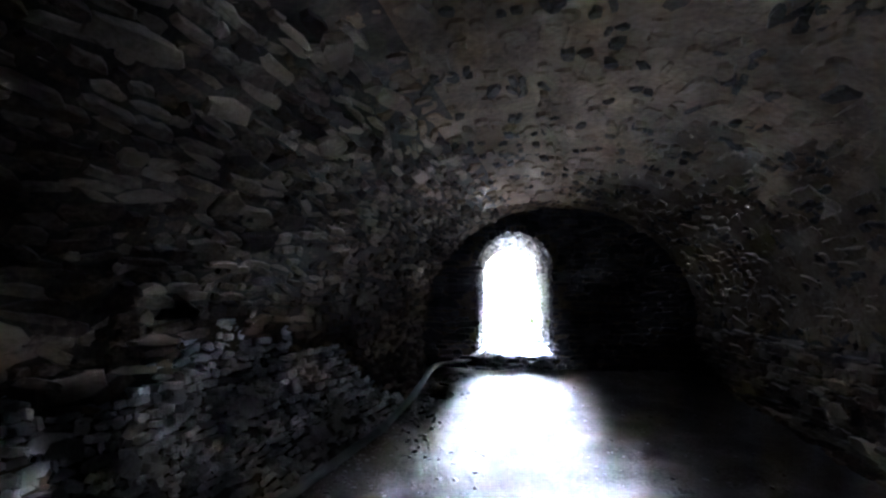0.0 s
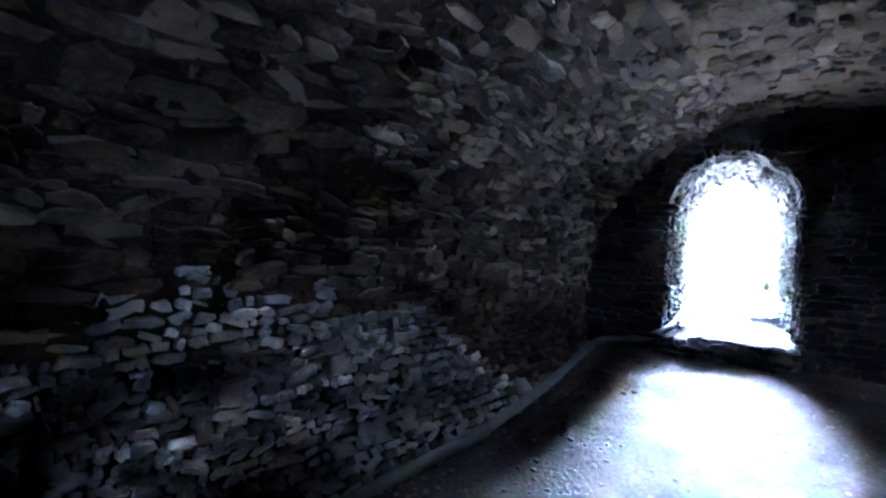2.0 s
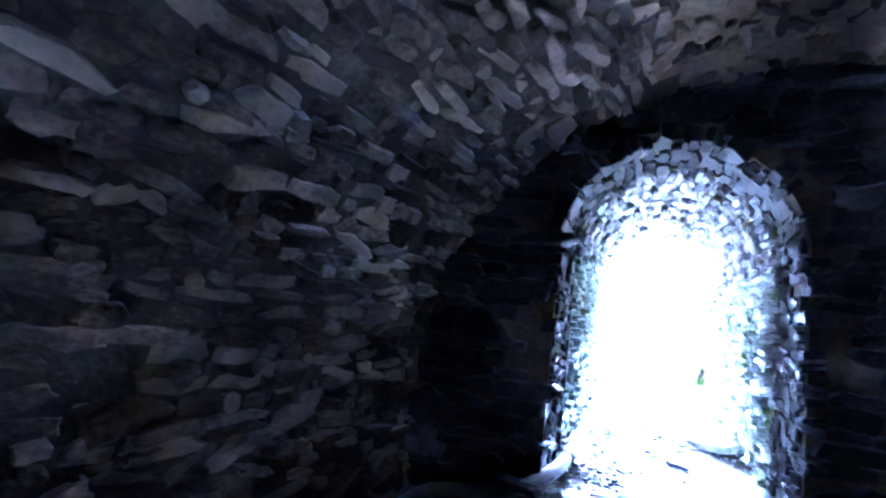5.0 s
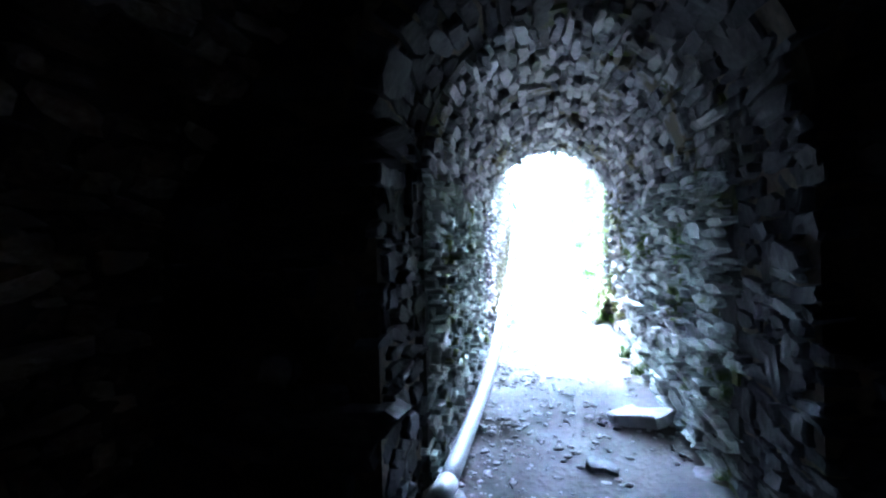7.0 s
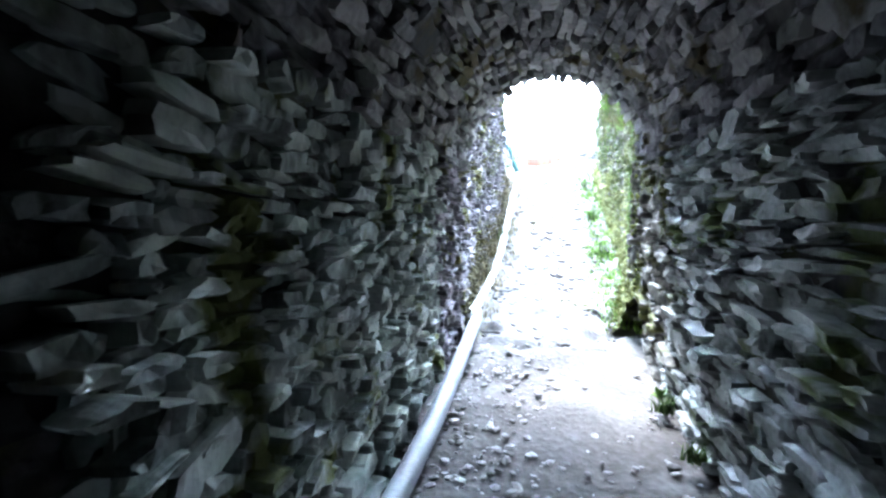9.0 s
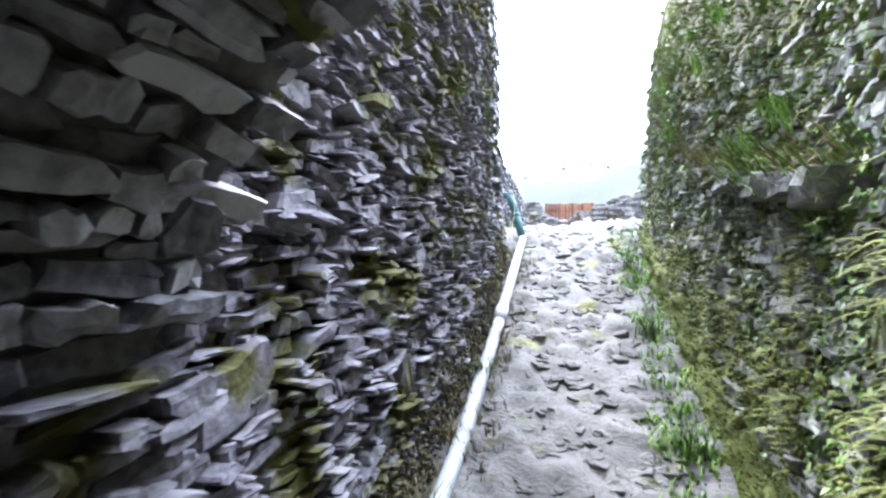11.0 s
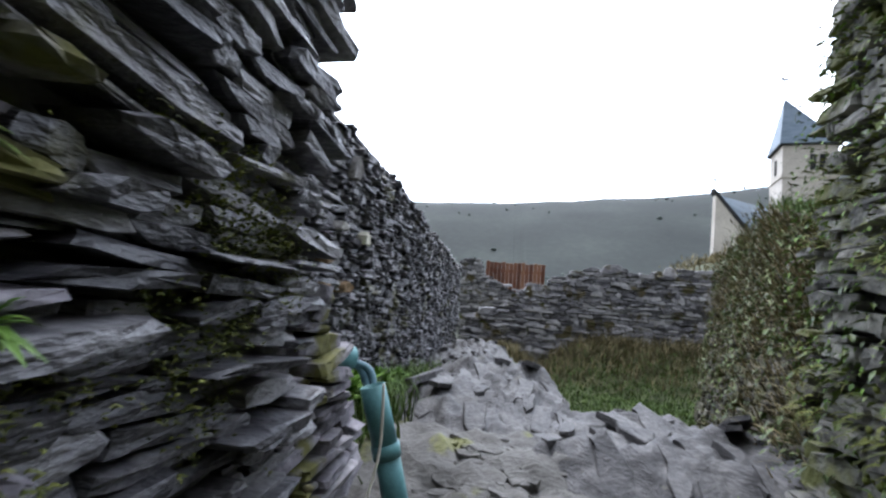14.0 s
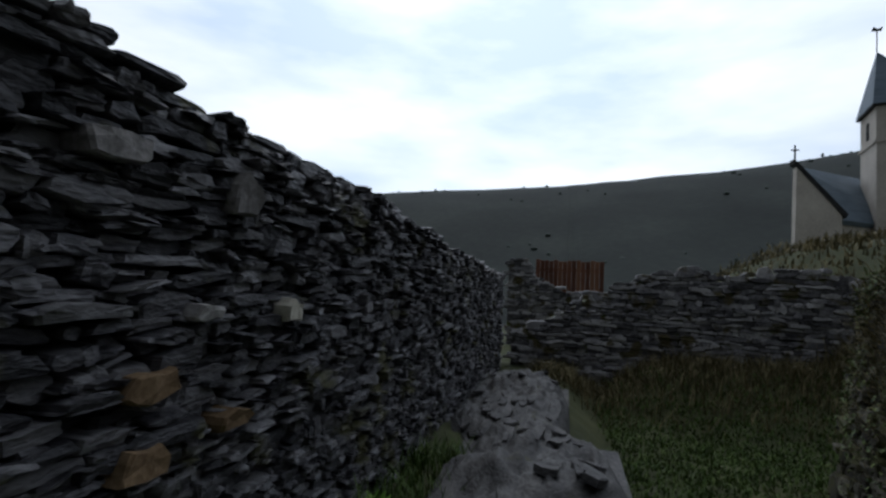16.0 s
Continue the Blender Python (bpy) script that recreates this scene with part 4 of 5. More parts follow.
# ---- rock ledge along the court wall ----


def outcrop(name, cx, cy, z0, lx, ly, h, seed, label, count=50):
    """Bedded slate rock: a low dome with split slabs lying in its bedding."""

    def rise(x, y):
        u, v = (x - cx) / lx, (y - cy) / ly
        d = max(0.0, 1 - (abs(u) ** 2.6 + abs(v) ** 2.6))
        z = h * d ** 0.5 * (0.8 + 0.35 * fbm(x * 1.2, y * 1.2, seed))
        return z + min(1, d * 3) * (0.09 * abs(fbm(x * 3.2, y * 0.9, seed)) + 0.02 * abs(fbm(x * 9, y * 2.6, seed + 4)))

    V, F, n, k = [], [], 60, 90
    for i in range(n + 1):
        for j in range(k + 1):
            x, y = cx + (i / n * 2 - 1) * lx, cy + (j / k * 2 - 1) * ly
            V.append((x, y, z0 + rise(x, y)))
    for i in range(n):
        for j in range(k):
            a = i * (k + 1) + j
            F.append((a, a + k + 1, a + k + 2, a + 1))
    ob = tagged(mesh_object(name, V, F, LEDGE, smooth=True), label, "rock")
    r = random.Random(seed)
    kinds = [slab_mesh("slab", r, LEDGE, 0.2, 0.08) for _ in range(7)]
    for _ in range(count):
        x, y = cx + r.uniform(-0.85, 0.85) * lx, cy + r.uniform(-0.9, 0.9) * ly
        dx = math.atan((rise(x + 0.08, y) - rise(x - 0.08, y)) / 0.16)
        dy = math.atan((rise(x, y + 0.15) - rise(x, y - 0.15)) / 0.3)
        w = r.uniform(0.05, 0.15)
        piece = new("slab", r.choice(kinds))
        piece.parent = ob
        piece.matrix_basis = Matrix.Translation((x, y, z0 + rise(x, y) - 0.004)) @ Euler((dy + r.gauss(0, 0.05), -dx * 0.6 + r.gauss(0, 0.08), 0)).to_matrix().to_4x4() @ Euler((0, 0, radians(90) + r.gauss(0, 0.12))).to_matrix().to_4x4() @ Euler((radians(90), 0, 0)).to_matrix().to_4x4() @ Matrix.Diagonal((w * r.uniform(2.5, 5.0), r.uniform(0.025, 0.05), w, 1))
    return ob


outcrop("rock_ledge", -0.35, 10.3, 1.9, 0.62, 1.8, 0.36, 3, "bedded grey slate outcrop beside the court wall")
outcrop("rock_ledge", -0.7, 13.4, 1.75, 0.6, 1.6, 0.35, 7, "bedded grey slate outcrop beside the court wall")
outcrop("rock_ledge", 0.55, 8.8, 1.95, 0.9, 0.7, 0.3, 9, "worn slate lip above the sunken lawn", 30)

# ---- ruins ----


def profile_wall(name, line, y0, thick, base, mat, label, face_seed, stone, step=0.15, long=(0.1, 0.35), tall=(0.04, 0.09), batter=0.0):
    """A broken wall across the view whose top follows a line of (x, z)."""
    xs_, zs_ = [p[0] for p in line], [p[1] for p in line]

    def top(x):
        return float(np.interp(x, xs_, zs_))

    V, F = [], []
    cols = steps(xs_[0], xs_[-1], step)
    for x in cols:
        t = top(x) - 0.04 + 0.04 * fbm(x * 4, y0)
        V += [(x, y0 - batter, base), (x, y0, t), (x, y0 + thick, t), (x, y0 + thick, base)]
    for i in range(len(cols) - 1):
        for j in range(4):
            k = (j + 1) % 4
            F.append((i * 4 + j, i * 4 + 4 + j, i * 4 + 4 + k, i * 4 + k))
    F += [(0, 1, 2, 3), tuple(len(V) - 1 - q for q in range(4))]
    ob = tagged(mesh_object(name, V, F, mat), label, "ruined wall")
    lay_stones(ob, lambda u, v: Vector((u, y0 - batter * max(0, (top(u) - v) / max(0.1, top(u) - base)), v)), xs_[0], xs_[-1], base, max(zs_) + 0.05, stone, face_seed, long=long, tall=tall, proud=(-0.02, 0.04), keep=lambda u, v: v < top(u) + 0.04, near=lambda u, v: y0 < 18)
    return ob


profile_wall("ruined_wall", [(-1.1, 2.3), (-0.58, 2.5), (0.29, 3.05), (1.33, 3.45), (1.93, 3.55), (2.31, 3.4), (2.9, 3.5), (3.47, 3.62), (4.4, 3.5)], 16.8, 0.8, 1.0, MORTAR_OUT, "low ruined slate wall with a broken stepped top", 31, RUIN_SLATE, batter=0.3)
profile_wall("ruined_wall", [(-1.6, 3.75), (-1.2, 3.8), (-0.9, 3.3), (0.0, 2.95), (1.2, 2.9), (2.6, 2.9)], 20.4, 0.6, 0.8, MORTAR_OUT, "far slate wall below the board fence", 32, RUIN_SLATE)

tagged(blades("dry_grass", [(Vector((x, y, ground_z(x, y))), UP) for x, y in ((rng.uniform(-0.6, 4.2), 16.75 - abs(rng.gauss(0, 0.7))) for _ in range(1400))], rng, DRY_GRASS, h=(0.08, 0.32), w=0.006, per=7, spread=0.1), "dry brambles and dead grass below the ruined wall", "grass", kind="stuff")
tagged(blades("bracken", [(Vector((x, y, ground_z(x, y))), UP) for x, y in ((rng.uniform(1.5, 15), rng.uniform(18.2, 42)) for _ in range(2600))], rng, DRY_GRASS, h=(0.08, 0.28), w=0.025, per=10, spread=0.3), "dead bracken on the slope below the church", "bracken", kind="stuff")
fence = empty("board_fence", -0.1, 21.3, 2.6, label="rust-brown upright board fence on the wall", category="fence")
for i in range(15):
    bm = bmesh.new()
    bmesh.ops.create_cube(bm, size=1)
    bmesh.ops.scale(bm, vec=(0.105, 0.025, 1.2 + rng.uniform(-0.05, 0.05)), verts=bm.verts)
    bmesh.ops.translate(bm, vec=(-0.82 + i * 0.118, rng.uniform(-0.008, 0.008), 0.6), verts=bm.verts)
    bmesh.ops.bevel(bm, geom=bm.edges[:], offset=0.004, segments=1, affect="EDGES")
    part("board", bm, RUST, fence)
for z in (0.25, 0.95):
    bm = bmesh.new()
    bmesh.ops.create_cube(bm, size=1)
    bmesh.ops.scale(bm, vec=(1.75, 0.05, 0.08), verts=bm.verts)
    bmesh.ops.translate(bm, vec=(0.0, 0.045, z), verts=bm.verts)
    part("rail", bm, RUST, fence)

# low mossy wall beyond the lane's high wall


def bank_face(u, v):
    y = -u
    return Vector((float(np.interp(y, [8.3, 9.0, 10.0, 11.5, 13.0], [0.82, 1.02, 1.38, 1.82, 2.2])) + 0.12 * (v - 1.5), y, v))


def bank_top(y):
    return float(np.interp(y, [8.3, 8.9, 9.6, 10.4, 11.2, 12.2, 13.0], [3.15, 3.2, 3.42, 3.6, 3.62, 3.5, 3.3]))


V, F = [], []
cols = steps(8.3, 13.0, 0.2)
for y in cols:
    t = bank_top(y) + 0.1 * fbm(y * 2, 5)
    V += [tuple(bank_face(-y, 0.9) + Vector((0.05, 0, 0))), tuple(bank_face(-y, t) + Vector((0.05, 0, 0))), (bank_face(-y, t).x + 1.6, y + 0.4, t + 0.1), (bank_face(-y, t).x + 2.4, y + 0.4, 0.9)]
for i in range(len(cols) - 1):
    for j in range(4):
        k = (j + 1) % 4
        F.append((i * 4 + j, i * 4 + 4 + j, i * 4 + 4 + k, i * 4 + k))
F += [(0, 1, 2, 3), tuple(len(V) - 1 - q for q in range(4))]
bank = tagged(mesh_object("wall_bank", V, F, MORTAR_OUT), "low crumbling mossy wall beside the court", "wall", kind="structure")
lay_stones(bank, bank_face, -13.0, -8.3, 1.0, 4.0, EARTHY, 33, long=(0.08, 0.3), tall=(0.03, 0.08), proud=(-0.05, 0.03), keep=lambda u, v: v < bank_top(-u), near=lambda u, v: u > -10.5)
tagged(blades("grass", [(Vector((bank_face(-y, bank_top(y)).x + rng.uniform(0.0, 1.2), y, bank_top(y) + 0.05)), UP) for y in (rng.uniform(8.4, 12.8) for _ in range(800))], rng, GRASS, h=(0.04, 0.15), per=8), "rough grass on top of the low wall", "grass", kind="stuff")

overhang = []
for _ in range(1300):
    y = rng.uniform(8.4, 12.8)
    z = bank_top(y) - abs(rng.gauss(0, 0.7))
    overhang.append((bank_face(-y, z) + Vector((-0.03, 0, 0)), Vector((-0.4, 0, 0.9))))
tagged(blades("dry_grass", overhang, rng, DRY_GRASS, h=(0.03, 0.11), w=0.004, per=10, spread=0.06, lean=Vector((-0.5, 0, -0.5))), "dead grass hanging over the low wall", "grass", kind="stuff")

V, F = [], []
for _ in range(7000):
    y = rng.uniform(8.35, 12.8)
    z = bank_top(y) - abs(rng.gauss(0, 0.8))
    if fbm(y * 1.3, z * 1.5, 44.0) < -0.1:
        continue
    p = bank_face(-y, z) + Vector((-rng.uniform(0.02, 0.12), 0, 0))
    d = Vector((-rng.uniform(0.2, 0.9), rng.gauss(0, 0.6), rng.gauss(-0.2, 0.5))).normalized() * rng.uniform(0.02, 0.05)
    side = d.cross(Vector((rng.gauss(0, 0.4), 0.3, 1))).normalized() * d.length * 0.33
    k = len(V)
    V += [tuple(p), tuple(p + d * 0.45 + side), tuple(p + d - Vector((0, 0, 0.012))), tuple(p + d * 0.45 - side)]
    F.append((k, k + 1, k + 2, k + 3))
tagged(mesh_object("bramble_leaves", V, F, LEAF_DARK), "dark brambles growing over the low wall", "leaves", kind="stuff")

# ---- church ----
church = empty("church", 16.05, 48.0, 3.0, label="pale rendered church with slate roofs and a square tower", category="church")


def solid(name, pts, faces, mat, parent, label=""):
    bm = bmesh.new()
    vs = [bm.verts.new(p) for p in pts]
    for f in faces:
        bm.faces.new([vs[i] for i in f])
    return part(name, bm, mat, parent, label)


def prism(name, base, z0, z1, mat, parent, label=""):
    n = len(base)
    return solid(name, [(x, y, z0) for x, y in base] + [(x, y, z1) for x, y in base], [tuple(range(n))[::-1], tuple(range(n, 2 * n))] + [(i, (i + 1) % n, n + (i + 1) % n, n + i) for i in range(n)], mat, parent, label)


gable = solid("gable_wall", [(-0.4, 0, -2), (2.2, -0.8, -2), (2.2, -0.8, 5.6), (-0.25, 0, 9.5), (-0.4, 0.6, -2), (2.2, -0.2, -2), (2.2, -0.2, 5.6), (-0.25, 0.6, 9.5)], [(0, 1, 2, 3), (7, 6, 5, 4), (0, 4, 5, 1), (1, 5, 6, 2), (2, 6, 7, 3), (3, 7, 4, 0)], RENDERED, church)
solid("coping", [(-0.42, -0.1, 9.5), (2.35, -0.95, 5.45), (2.35, -0.3, 5.45), (-0.42, 0.7, 9.5), (-0.42, -0.1, 9.85), (2.5, -0.95, 5.75), (2.5, -0.3, 5.75), (-0.42, 0.7, 9.85)], [(0, 1, 2, 3), (7, 6, 5, 4), (0, 4, 5, 1), (1, 5, 6, 2), (2, 6, 7, 3), (3, 7, 4, 0)], DARK, gable, "dark stone gable coping")
solid("roof", [(-0.25, 0.6, 9.5), (2.4, -0.4, 5.4), (9.5, 4.5, 5.4), (6.5, 6.0, 9.6), (-0.25, 0.7, 9.2), (2.4, -0.2, 5.1), (9.5, 4.7, 5.1), (6.5, 6.1, 9.3)], [(0, 1, 2, 3), (7, 6, 5, 4), (0, 4, 5, 1), (1, 5, 6, 2), (2, 6, 7, 3), (3, 7, 4, 0)], ROOF, church)
prism("side_wall", [(2.2, -0.2), (9.2, 4.6), (6.0, 6.0), (-0.2, 0.7)], -2, 5.2, RENDERED, church)
for name, size, z, mat in (("cross_shaft", (0.09, 0.09, 1.1), 10.35, IRON), ("cross_arm", (0.5, 0.09, 0.09), 10.55, IRON)):
    bm = bmesh.new()
    bmesh.ops.create_cube(bm, size=1)
    bmesh.ops.scale(bm, vec=size, verts=bm.verts)
    bmesh.ops.translate(bm, vec=(-0.3, 0.2, z), verts=bm.verts)
    part(name, bm, mat, gable)
half, ang = 1.9, radians(-13)
tx, ty = 7.5, 2.6


def turned(x, y):
    return (tx + x * math.cos(ang) - y * math.sin(ang), ty + x * math.sin(ang) + y * math.cos(ang))


def square(h):
    return [turned(-h, -h), turned(h, -h), turned(h, h), turned(-h, h)]


tower = prism("tower_wall", square(half), -2, 14.0, RENDERED, church)
prism("string_course", square(half + 0.1), 11.3, 11.5, RENDERED, tower)
prism("eave_board", square(half + 0.22), 13.95, 14.1, DARK, tower)
ax, ay = 5.9, 2.4
apex = (ax, ay, 18.5)
spire = solid("spire", [(*p, 14.1) for p in square(half + 0.25)] + [apex], [(3, 2, 1, 0), (0, 1, 4), (1, 2, 4), (2, 3, 4), (3, 0, 4)], ROOF, church, "steep pyramid slate spire")
for side, (px, py) in enumerate(((0.2, -half - 0.02), (0.85, -half - 0.02))):
    base = [turned(px - 0.2, py - 0.03), turned(px + 0.2, py - 0.03), turned(px + 0.2, py + 0.1), turned(px - 0.2, py + 0.1)]
    prism("belfry_window", base, 11.9, 13.2, DARK, tower, "dark louvred belfry window")
base = [turned(-half - 0.05, -0.3), turned(-half - 0.05, 0.3), turned(-half + 0.1, 0.3), turned(-half + 0.1, -0.3)]
prism("belfry_window", base, 11.9, 13.2, DARK, tower, "dark louvred belfry window")
tube("vane_rod", [(ax, ay, 18.4), (ax, ay, 20.1)], 0.035, IRON, spire, sides=6)
solid("vane", [(ax - 0.35, ay, 20.1), (ax + 0.3, ay, 20.1), (ax + 0.4, ay, 20.45), (ax + 0.05, ay, 20.25), (ax - 0.2, ay, 20.45), (ax - 0.35, ay + 0.04, 20.1), (ax + 0.3, ay + 0.04, 20.1), (ax + 0.4, ay + 0.04, 20.45), (ax + 0.05, ay + 0.04, 20.25), (ax - 0.2, ay + 0.04, 20.45)], [(0, 1, 2, 3, 4), (9, 8, 7, 6, 5), (0, 5, 6, 1), (1, 6, 7, 2), (2, 7, 8, 3), (3, 8, 9, 4), (4, 9, 5, 0)], IRON, spire)

# ---- bare shrub and woods ----


def bare_tree(x, y, z, seed, height, label):
    r = random.Random(seed)
    root = empty("bare_tree", x, y, z, label=label, category="tree")
    twigs = []

    def grow(p, d, length, rad, level, bag):
        q = p + d * length
        mid = p + d * length * 0.5 + Vector((r.gauss(0, 0.05), r.gauss(0, 0.05), 0)) * length
        bag.append(([p, mid, q], rad))
        if level:
            for _ in range(3):
                nd = (d + Vector((r.gauss(0, 0.45), r.gauss(0, 0.45), r.gauss(0.1, 0.25)))).normalized()
                grow(p + (q - p) * r.uniform(0.5, 1), nd, length * 0.68, rad * 0.55, level - 1, twigs)

    trunk = []
    grow(Vector((0, 0, -0.4)), Vector((0.05, 0, 1)), height * 0.42, height * 0.012, 3, trunk)
    tube("trunk", trunk[0][0], trunk[0][1], BARK, root, sides=6)
    V, F = [], []
    for pts, rad in twigs:
        for a, b in zip(pts, pts[1:]):
            d = (b - a).normalized()
            s1 = d.orthogonal().normalized()
            s2 = d.cross(s1)
            k = len(V)
            for p, rr in ((a, rad), (b, rad * 0.8)):
                V += [tuple(p + (s1 * math.cos(q) + s2 * math.sin(q)) * rr) for q in (0, 2.1, 4.2)]
            F += [(k, k + 1, k + 4, k + 3), (k + 1, k + 2, k + 5, k + 4), (k + 2, k, k + 3, k + 5)]
    mesh_object("crown", V, F, BARK, root)
    return root


for i, (x, y, h) in enumerate([(10.6, 24.0, 3.4), (11.4, 25.0, 3.0), (12.3, 26.0, 3.2)]):
    bare_tree(x, y, ground_z(x, y), 200 + i, h, "leafless thin shrub on the grassy bank")


def clump_mesh(name, rng, mat):
    """A ragged tree crown of a few rings."""
    V, F, n = [], [], 5
    for z, r in ((0.0, 0.35), (0.4, 0.5), (0.8, 0.3)):
        for i in range(n):
            a = 2 * math.pi * (i + rng.uniform(-0.3, 0.3)) / n
            rr = r * rng.uniform(0.6, 1.3)
            V.append((rr * math.cos(a), rr * math.sin(a), z + rng.uniform(-0.1, 0.1)))
    V.append((0, 0, 1.15))
    for q in range(2):
        for i in range(n):
            j = (i + 1) % n
            F.append((q * n + i, q * n + j, q * n + n + j, q * n + n + i))
    F += [(2 * n + i, 2 * n + (i + 1) % n, 3 * n) for i in range(n)]
    me = bpy.data.meshes.new(name)
    me.from_pydata(V, [], F)
    me.materials.append(mat)
    return me


kinds = [clump_mesh("crown", rng, WOODLAND) for _ in range(6)]
woods = []
for n in range(3700):
    y = rng.uniform(459, 478) if n < 3500 else rng.uniform(105, 440)
    x = rng.uniform(-0.45, 0.85) * (y + 60)
    if n >= 3500 and fbm(x * 0.012, y * 0.012, 3.0) < 0.0:
        continue
    s = rng.uniform(1.6, 3.4)
    woods.append((rng.choice(kinds), place(x, y, ground_z(x, y) - 0.4, s, s, s * rng.uniform(0.4, 0.9), rng.uniform(0, 6))))
wood = join_meshes("woodland", woods, WOODLAND, None, "dark leafless woods covering the far hillside")
wood.data.polygons.foreach_set("use_smooth", [True] * len(wood.data.polygons))
tagged(wood, category="woods")

# ---- stones of the walls ----
def lit_rubble_line(y):
    """Height the cellar wall's grey rubble reaches; its paleness and end also paint door light."""
    return 0.75 + 0.3 * fbm(y * 0.7, 3.0) + 0.16 * fbm(y * 7, 5.0) - 1.5 * smooth((y + 3.3) / 1.1)


lay_stones(wall_left, chamber_left, -12.0, CH_END, -0.75, SPRING, SLATE_IN, 37, keep=lambda u, v: v >= lit_rubble_line(u), long=(0.08, 0.3), tall=(0.03, 0.075), proud=(-0.02, 0.03), turn=9, gap=0.018)
lay_stones(vault, chamber_vault, -12.0, CH_END, 0.0, 0.7, RUBBLE_IN, 38, keep=lambda u, v: SPRING + v < lit_rubble_line(u), long=(0.05, 0.2), tall=(0.03, 0.07), proud=(-0.02, 0.03), turn=9, gap=0.018)
lay_stones(wall_left, chamber_left, -12.0, CH_END, -0.75, SPRING, RUBBLE_IN, 11, keep=lambda u, v: v < lit_rubble_line(u), long=(0.04, 0.17), tall=(0.028, 0.065), proud=(-0.02, 0.045), turn=11, gap=0.018, near=lambda u, v: u > -6.5 and v < 0.6)
lay_stones(vault, chamber_vault, -12.0, CH_END, 0.0, 2.4, SLATE_IN, 12, keep=lambda u, v: SPRING + v >= lit_rubble_line(u) and v < 2.25 + 0.5 * fbm(u * 0.8, 9.0), long=(0.08, 0.34), tall=(0.035, 0.085), proud=(-0.03, 0.03), turn=9, gap=0.02)
lay_stones(vault, chamber_vault, -12.0, CH_END, 1.9, 6.0, PLASTER_IN, 13, keep=lambda u, v: v >= 2.25 + 0.5 * fbm(u * 0.8, 9.0), long=(0.08, 0.28), tall=(0.05, 0.12), proud=(-0.05, 0.005), gap=0.02, turn=14)
# Dark flush pieces paint the shade of pits where vault stones are missing.
lay_stones(vault, chamber_vault, -12.0, CH_END, 2.3, 6.0, MORTAR_IN, 52, keep=lambda u, v: fbm(u * 3.1, v * 3.1, 6.0) > 0.3 and fbm(u * 11, v * 11, 2.0) > 0.0, long=(0.04, 0.16), tall=(0.03, 0.08), proud=(-0.015, 0.006), turn=18)
lay_stones(wall_right, chamber_right, -CH_END, 12.0, -0.35, SPRING, SLATE_IN, 14)


def end_face(u, v):
    return Vector((u, CH_END, v))


def end_keep(u, v):
    cx, hw = (end_l + end_r) / 2, (end_r - end_l) / 2
    if v > SPRING and ((u - cx) / hw) ** 2 + ((v - SPRING) / (APEX - SPRING)) ** 2 > 0.96:
        return False
    mid, half = (DOOR_L + DOOR_R) / 2, (DOOR_R - DOOR_L) / 2 + 0.1
    if abs(u - mid) < half and v < DOOR_SPRING:
        return False
    return v < DOOR_SPRING or ((u - mid) / half) ** 2 + ((v - DOOR_SPRING) / (DOOR_TOP + 0.06 - DOOR_SPRING)) ** 2 > 1


def remnant_top(y):
    return float(np.interp(y, [7.5, 7.75, 7.95, 8.15], [2.95, 2.68, 2.44, 2.2])) + 0.05 * fbm(y * 6, 2)


V, F = [], []
cols = steps(7.6, 8.12, 0.13)
for y in cols:
    V += [(-0.83, y, 1.5), (-0.85, y, remnant_top(y)), (-1.3, y, remnant_top(y)), (-1.3, y, 1.5)]
for i in range(len(cols) - 1):
    for j in range(4):
        F.append((i * 4 + j, i * 4 + 4 + j, i * 4 + 4 + (j + 1) % 4, i * 4 + (j + 1) % 4))
F += [(0, 1, 2, 3), tuple(len(V) - 1 - q for q in range(4))]
remnant = tagged(mesh_object("wall_stump", V, F, MORTAR_OUT), "crumbled end of the lane wall", "wall", kind="structure")
lay_stones(remnant, lambda u, v: Vector((-0.8, u, v)), 7.6, 8.14, 1.7, 3.0, SLATE_LANE, 34, long=(0.1, 0.34), tall=(0.02, 0.055), proud=(-0.03, 0.04), keep=lambda u, v: v < remnant_top(u), near=lambda u, v: True)
lay_stones(remnant, lambda u, v: Vector((-1.3 + u, 8.12, v)), 0.0, 0.5, 1.7, 2.35, SLATE_LANE, 35, long=(0.1, 0.25), tall=(0.03, 0.08), proud=(-0.03, 0.03))
lay_stones(wall_end, end_face, end_l, end_r, -0.1, 2.7, SLATE_SHADE, 15, keep=end_keep)
lay_stones(wall_end, lambda u, v: Vector((u, -0.55, v)), DOOR_L, DOOR_R, -0.05, 0.2, RUIN_SLATE, 51, long=(0.08, 0.25), tall=(0.03, 0.07), proud=(-0.02, 0.05))
lay_stones(wall_end, lambda u, v: Vector((DOOR_L, u, v)), CH_END, 0.0, 0.1, DOOR_SPRING, SLATE_SHADE, 25, long=(0.08, 0.22), tall=(0.03, 0.08), proud=(-0.03, 0.01))
lay_stones(wall_end, lambda u, v: Vector((DOOR_R, -u, v)), 0.0, -CH_END, 0.1, DOOR_SPRING, SLATE_SHADE, 26, long=(0.08, 0.22), tall=(0.03, 0.08), proud=(-0.03, 0.01))


def door_soffit(u, v):
    a = math.pi * (1 - v / 2.1)
    return Vector(((DOOR_L + DOOR_R) / 2 + (DOOR_R - DOOR_L) / 2 * math.cos(a), u, DOOR_SPRING + (DOOR_TOP - DOOR_SPRING) * math.sin(a)))


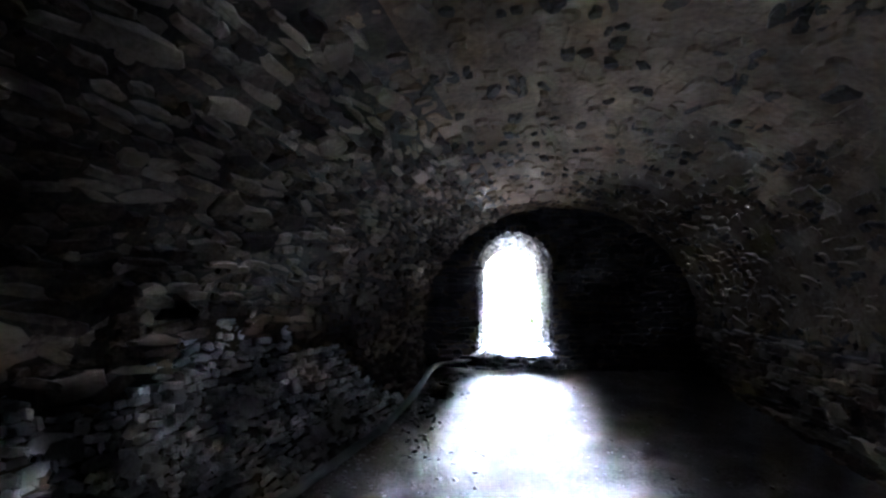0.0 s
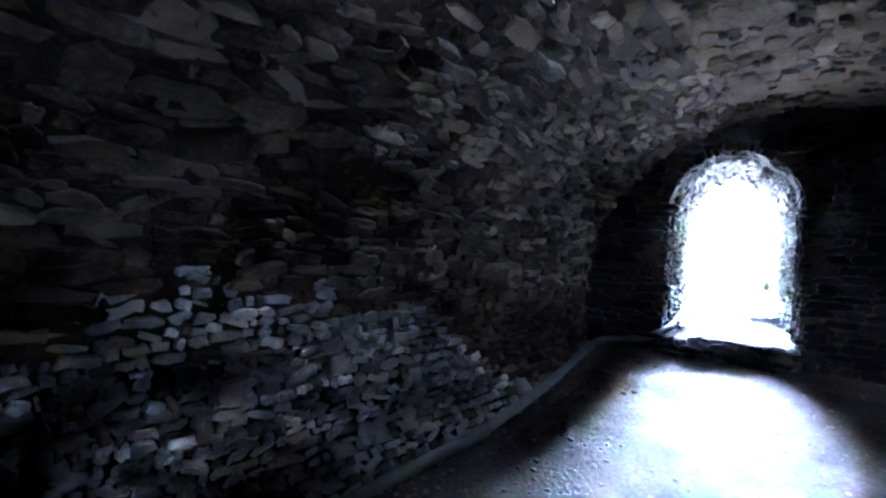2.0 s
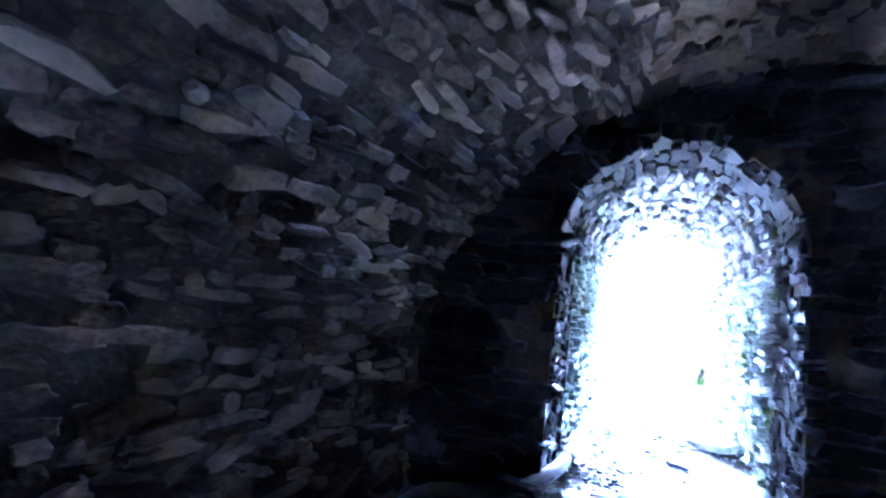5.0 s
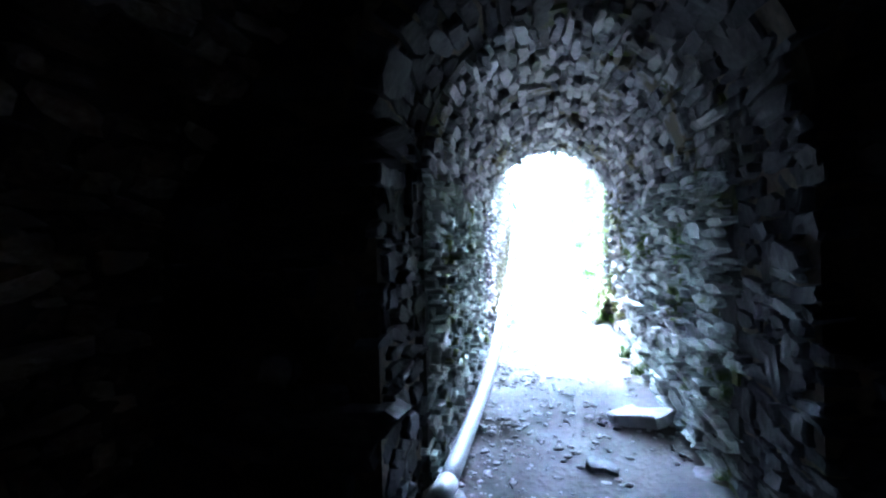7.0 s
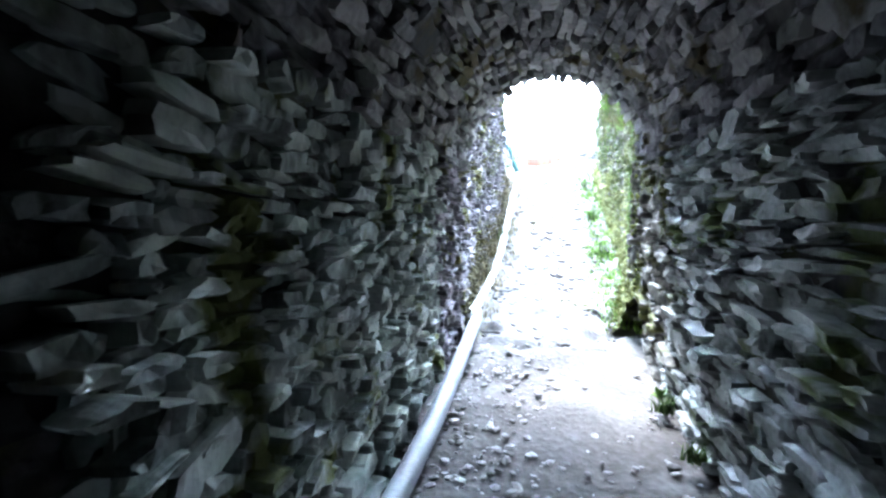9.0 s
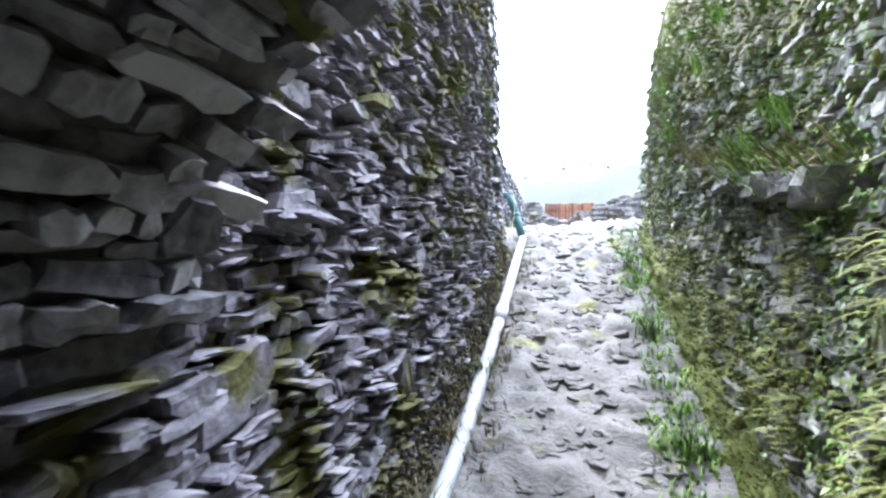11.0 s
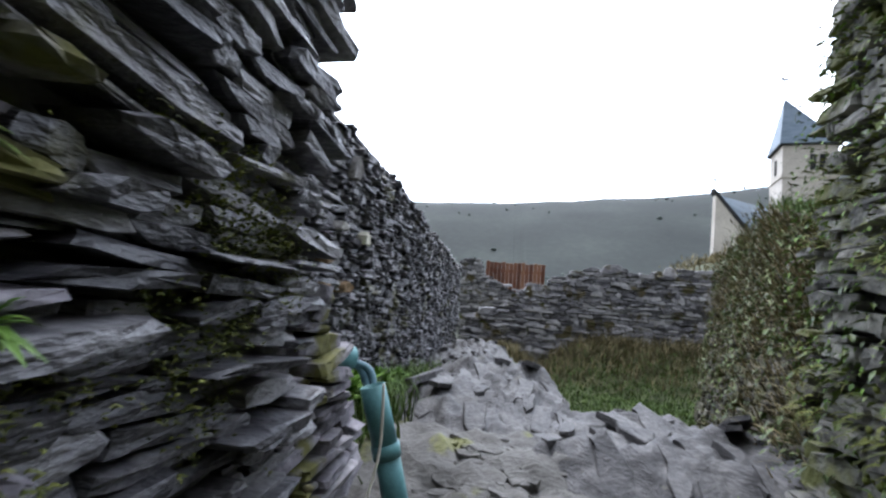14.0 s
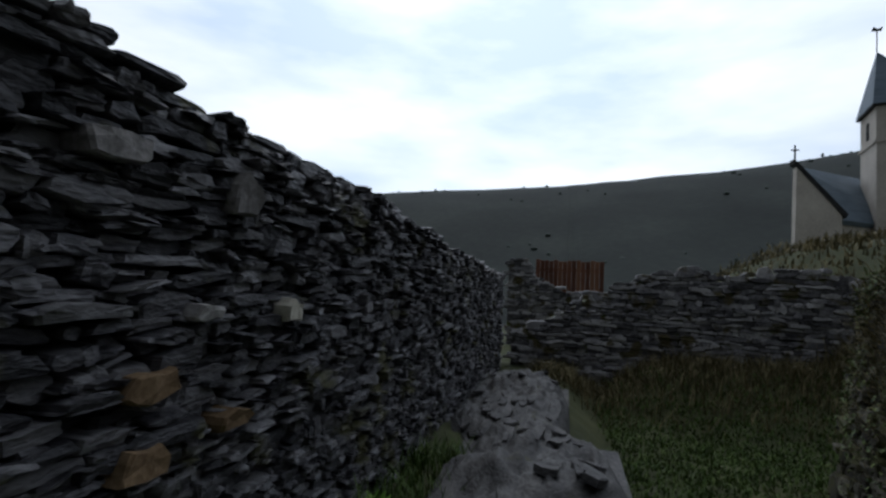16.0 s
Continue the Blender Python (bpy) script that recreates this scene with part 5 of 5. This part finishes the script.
lay_stones(wall_end, door_soffit, CH_END, 0.0, 0.0, 2.1, SLATE_SHADE, 27, long=(0.1, 0.3), tall=(0.04, 0.08), proud=(-0.02, 0.01))
lay_stones(passage, pass_left, 2.2, PASS_END, 0.0, PASS_SPRING, SLATE_LANE, 46, long=(0.05, 0.2), tall=(0.013, 0.042), proud=(-0.03, 0.03), turn=7)
lay_stones(passage, pass_left, 0.05, 2.25, 0.0, PASS_SPRING, SLATE_LICHEN, 16, long=(0.05, 0.17), tall=(0.018, 0.06), proud=(-0.03, 0.03), near=lambda u, v: u < 1.6, turn=9)
lay_stones(passage, pass_right, -PASS_END, -2.2, 0.0, PASS_SPRING, SLATE_MOSSY, 47, long=(0.06, 0.24), tall=(0.02, 0.06), proud=(-0.03, 0.03), turn=7)
lay_stones(passage, pass_right, -2.25, -0.05, 0.0, PASS_SPRING, SLATE_TUNNEL, 17, near=lambda u, v: -u < 1.6, long=(0.06, 0.24), tall=(0.016, 0.05), proud=(-0.035, 0.03))
lay_stones(passage, pass_vault, 0.05, PASS_END, 0.0, 1.95, RUIN_SLATE, 18, long=(0.08, 0.26), tall=(0.03, 0.06), proud=(-0.03, 0.02))
lay_stones(wall_lane_l, lane_left, PASS_END, 6.75, 0.0, 4.62, SLATE_LANE, 19, large=0.015, long=(0.05, 0.21), tall=(0.016, 0.062), proud=(-0.05, 0.04), stand=0.012, turn=8, keep=lambda u, v: v < lane_top(u), near=lambda u, v: path_z(u) + 0.3 < v < path_z(u) + 2.2)
lay_stones(wall_lane_l, lane_left, PASS_END, 6.75, 0.3, 4.6, SLATE_LANE, 53, long=(0.04, 0.16), tall=(0.007, 0.02), proud=(-0.03, 0.05), stand=0.012, turn=9, large=0.0, keep=lambda u, v: v < lane_top(u) and fbm(u * 6, v * 14, 4.0) > 0.12)
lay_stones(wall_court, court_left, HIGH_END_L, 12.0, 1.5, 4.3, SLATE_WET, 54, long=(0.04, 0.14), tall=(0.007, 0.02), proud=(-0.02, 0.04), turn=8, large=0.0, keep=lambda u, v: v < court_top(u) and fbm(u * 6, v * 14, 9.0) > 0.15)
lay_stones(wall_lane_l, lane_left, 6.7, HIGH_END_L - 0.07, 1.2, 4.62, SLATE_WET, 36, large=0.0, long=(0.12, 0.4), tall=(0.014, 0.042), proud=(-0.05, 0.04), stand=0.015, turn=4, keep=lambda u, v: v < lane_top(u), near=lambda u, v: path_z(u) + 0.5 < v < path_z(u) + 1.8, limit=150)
lay_stones(wall_lane_r, lane_right, -HIGH_END_R - 0.05, -PASS_END, 0.0, 4.52, SLATE_MOSSY, 20, keep=lambda u, v: v < min(lane_top(-u), path_z(-u) + 1.9 + 0.5 * fbm(u * 0.9, 2.0)), near=lambda u, v: -u < 7.0 and path_z(-u) < v < path_z(-u) + 1.8, long=(0.06, 0.24), tall=(0.02, 0.07), proud=(-0.05, 0.025))
lay_stones(wall_lane_r, lane_right, -HIGH_END_R - 0.05, -PASS_END, 0.0, 4.52, WALL_PALE, 28, keep=lambda u, v: path_z(-u) + 1.9 + 0.5 * fbm(u * 0.9, 2.0) <= v < lane_top(-u), long=(0.06, 0.24), tall=(0.02, 0.07), proud=(-0.03, 0.01))
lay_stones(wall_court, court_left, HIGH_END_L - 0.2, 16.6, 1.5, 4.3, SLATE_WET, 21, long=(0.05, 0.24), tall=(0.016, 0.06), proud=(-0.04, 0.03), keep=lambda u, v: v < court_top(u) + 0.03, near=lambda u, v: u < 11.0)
for y, z, w, h, mat in ((9.51, 3.11, 0.1, 0.075, PALE_STONE), (9.19, 3.5, 0.11, 0.12, GRAVEL), (8.86, 2.95, 0.15, 0.08, OCHRE_STONE), (8.84, 2.76, 0.14, 0.08, OCHRE_STONE), (9.2, 2.78, 0.12, 0.06, OCHRE_STONE), (8.7, 3.55, 0.16, 0.07, GRAVEL), (9.04, 3.13, 0.09, 0.05, GRAVEL)):
    ob = new("stone", slab_mesh("stone", random.Random(int(y * 100)), mat))
    ob.parent = wall_court
    ob.matrix_basis = Matrix(((0, 0.12, 0, COURT_X + 0.035), (w, 0, 0, y), (0, 0, h, z), (0, 0, 0, 1)))
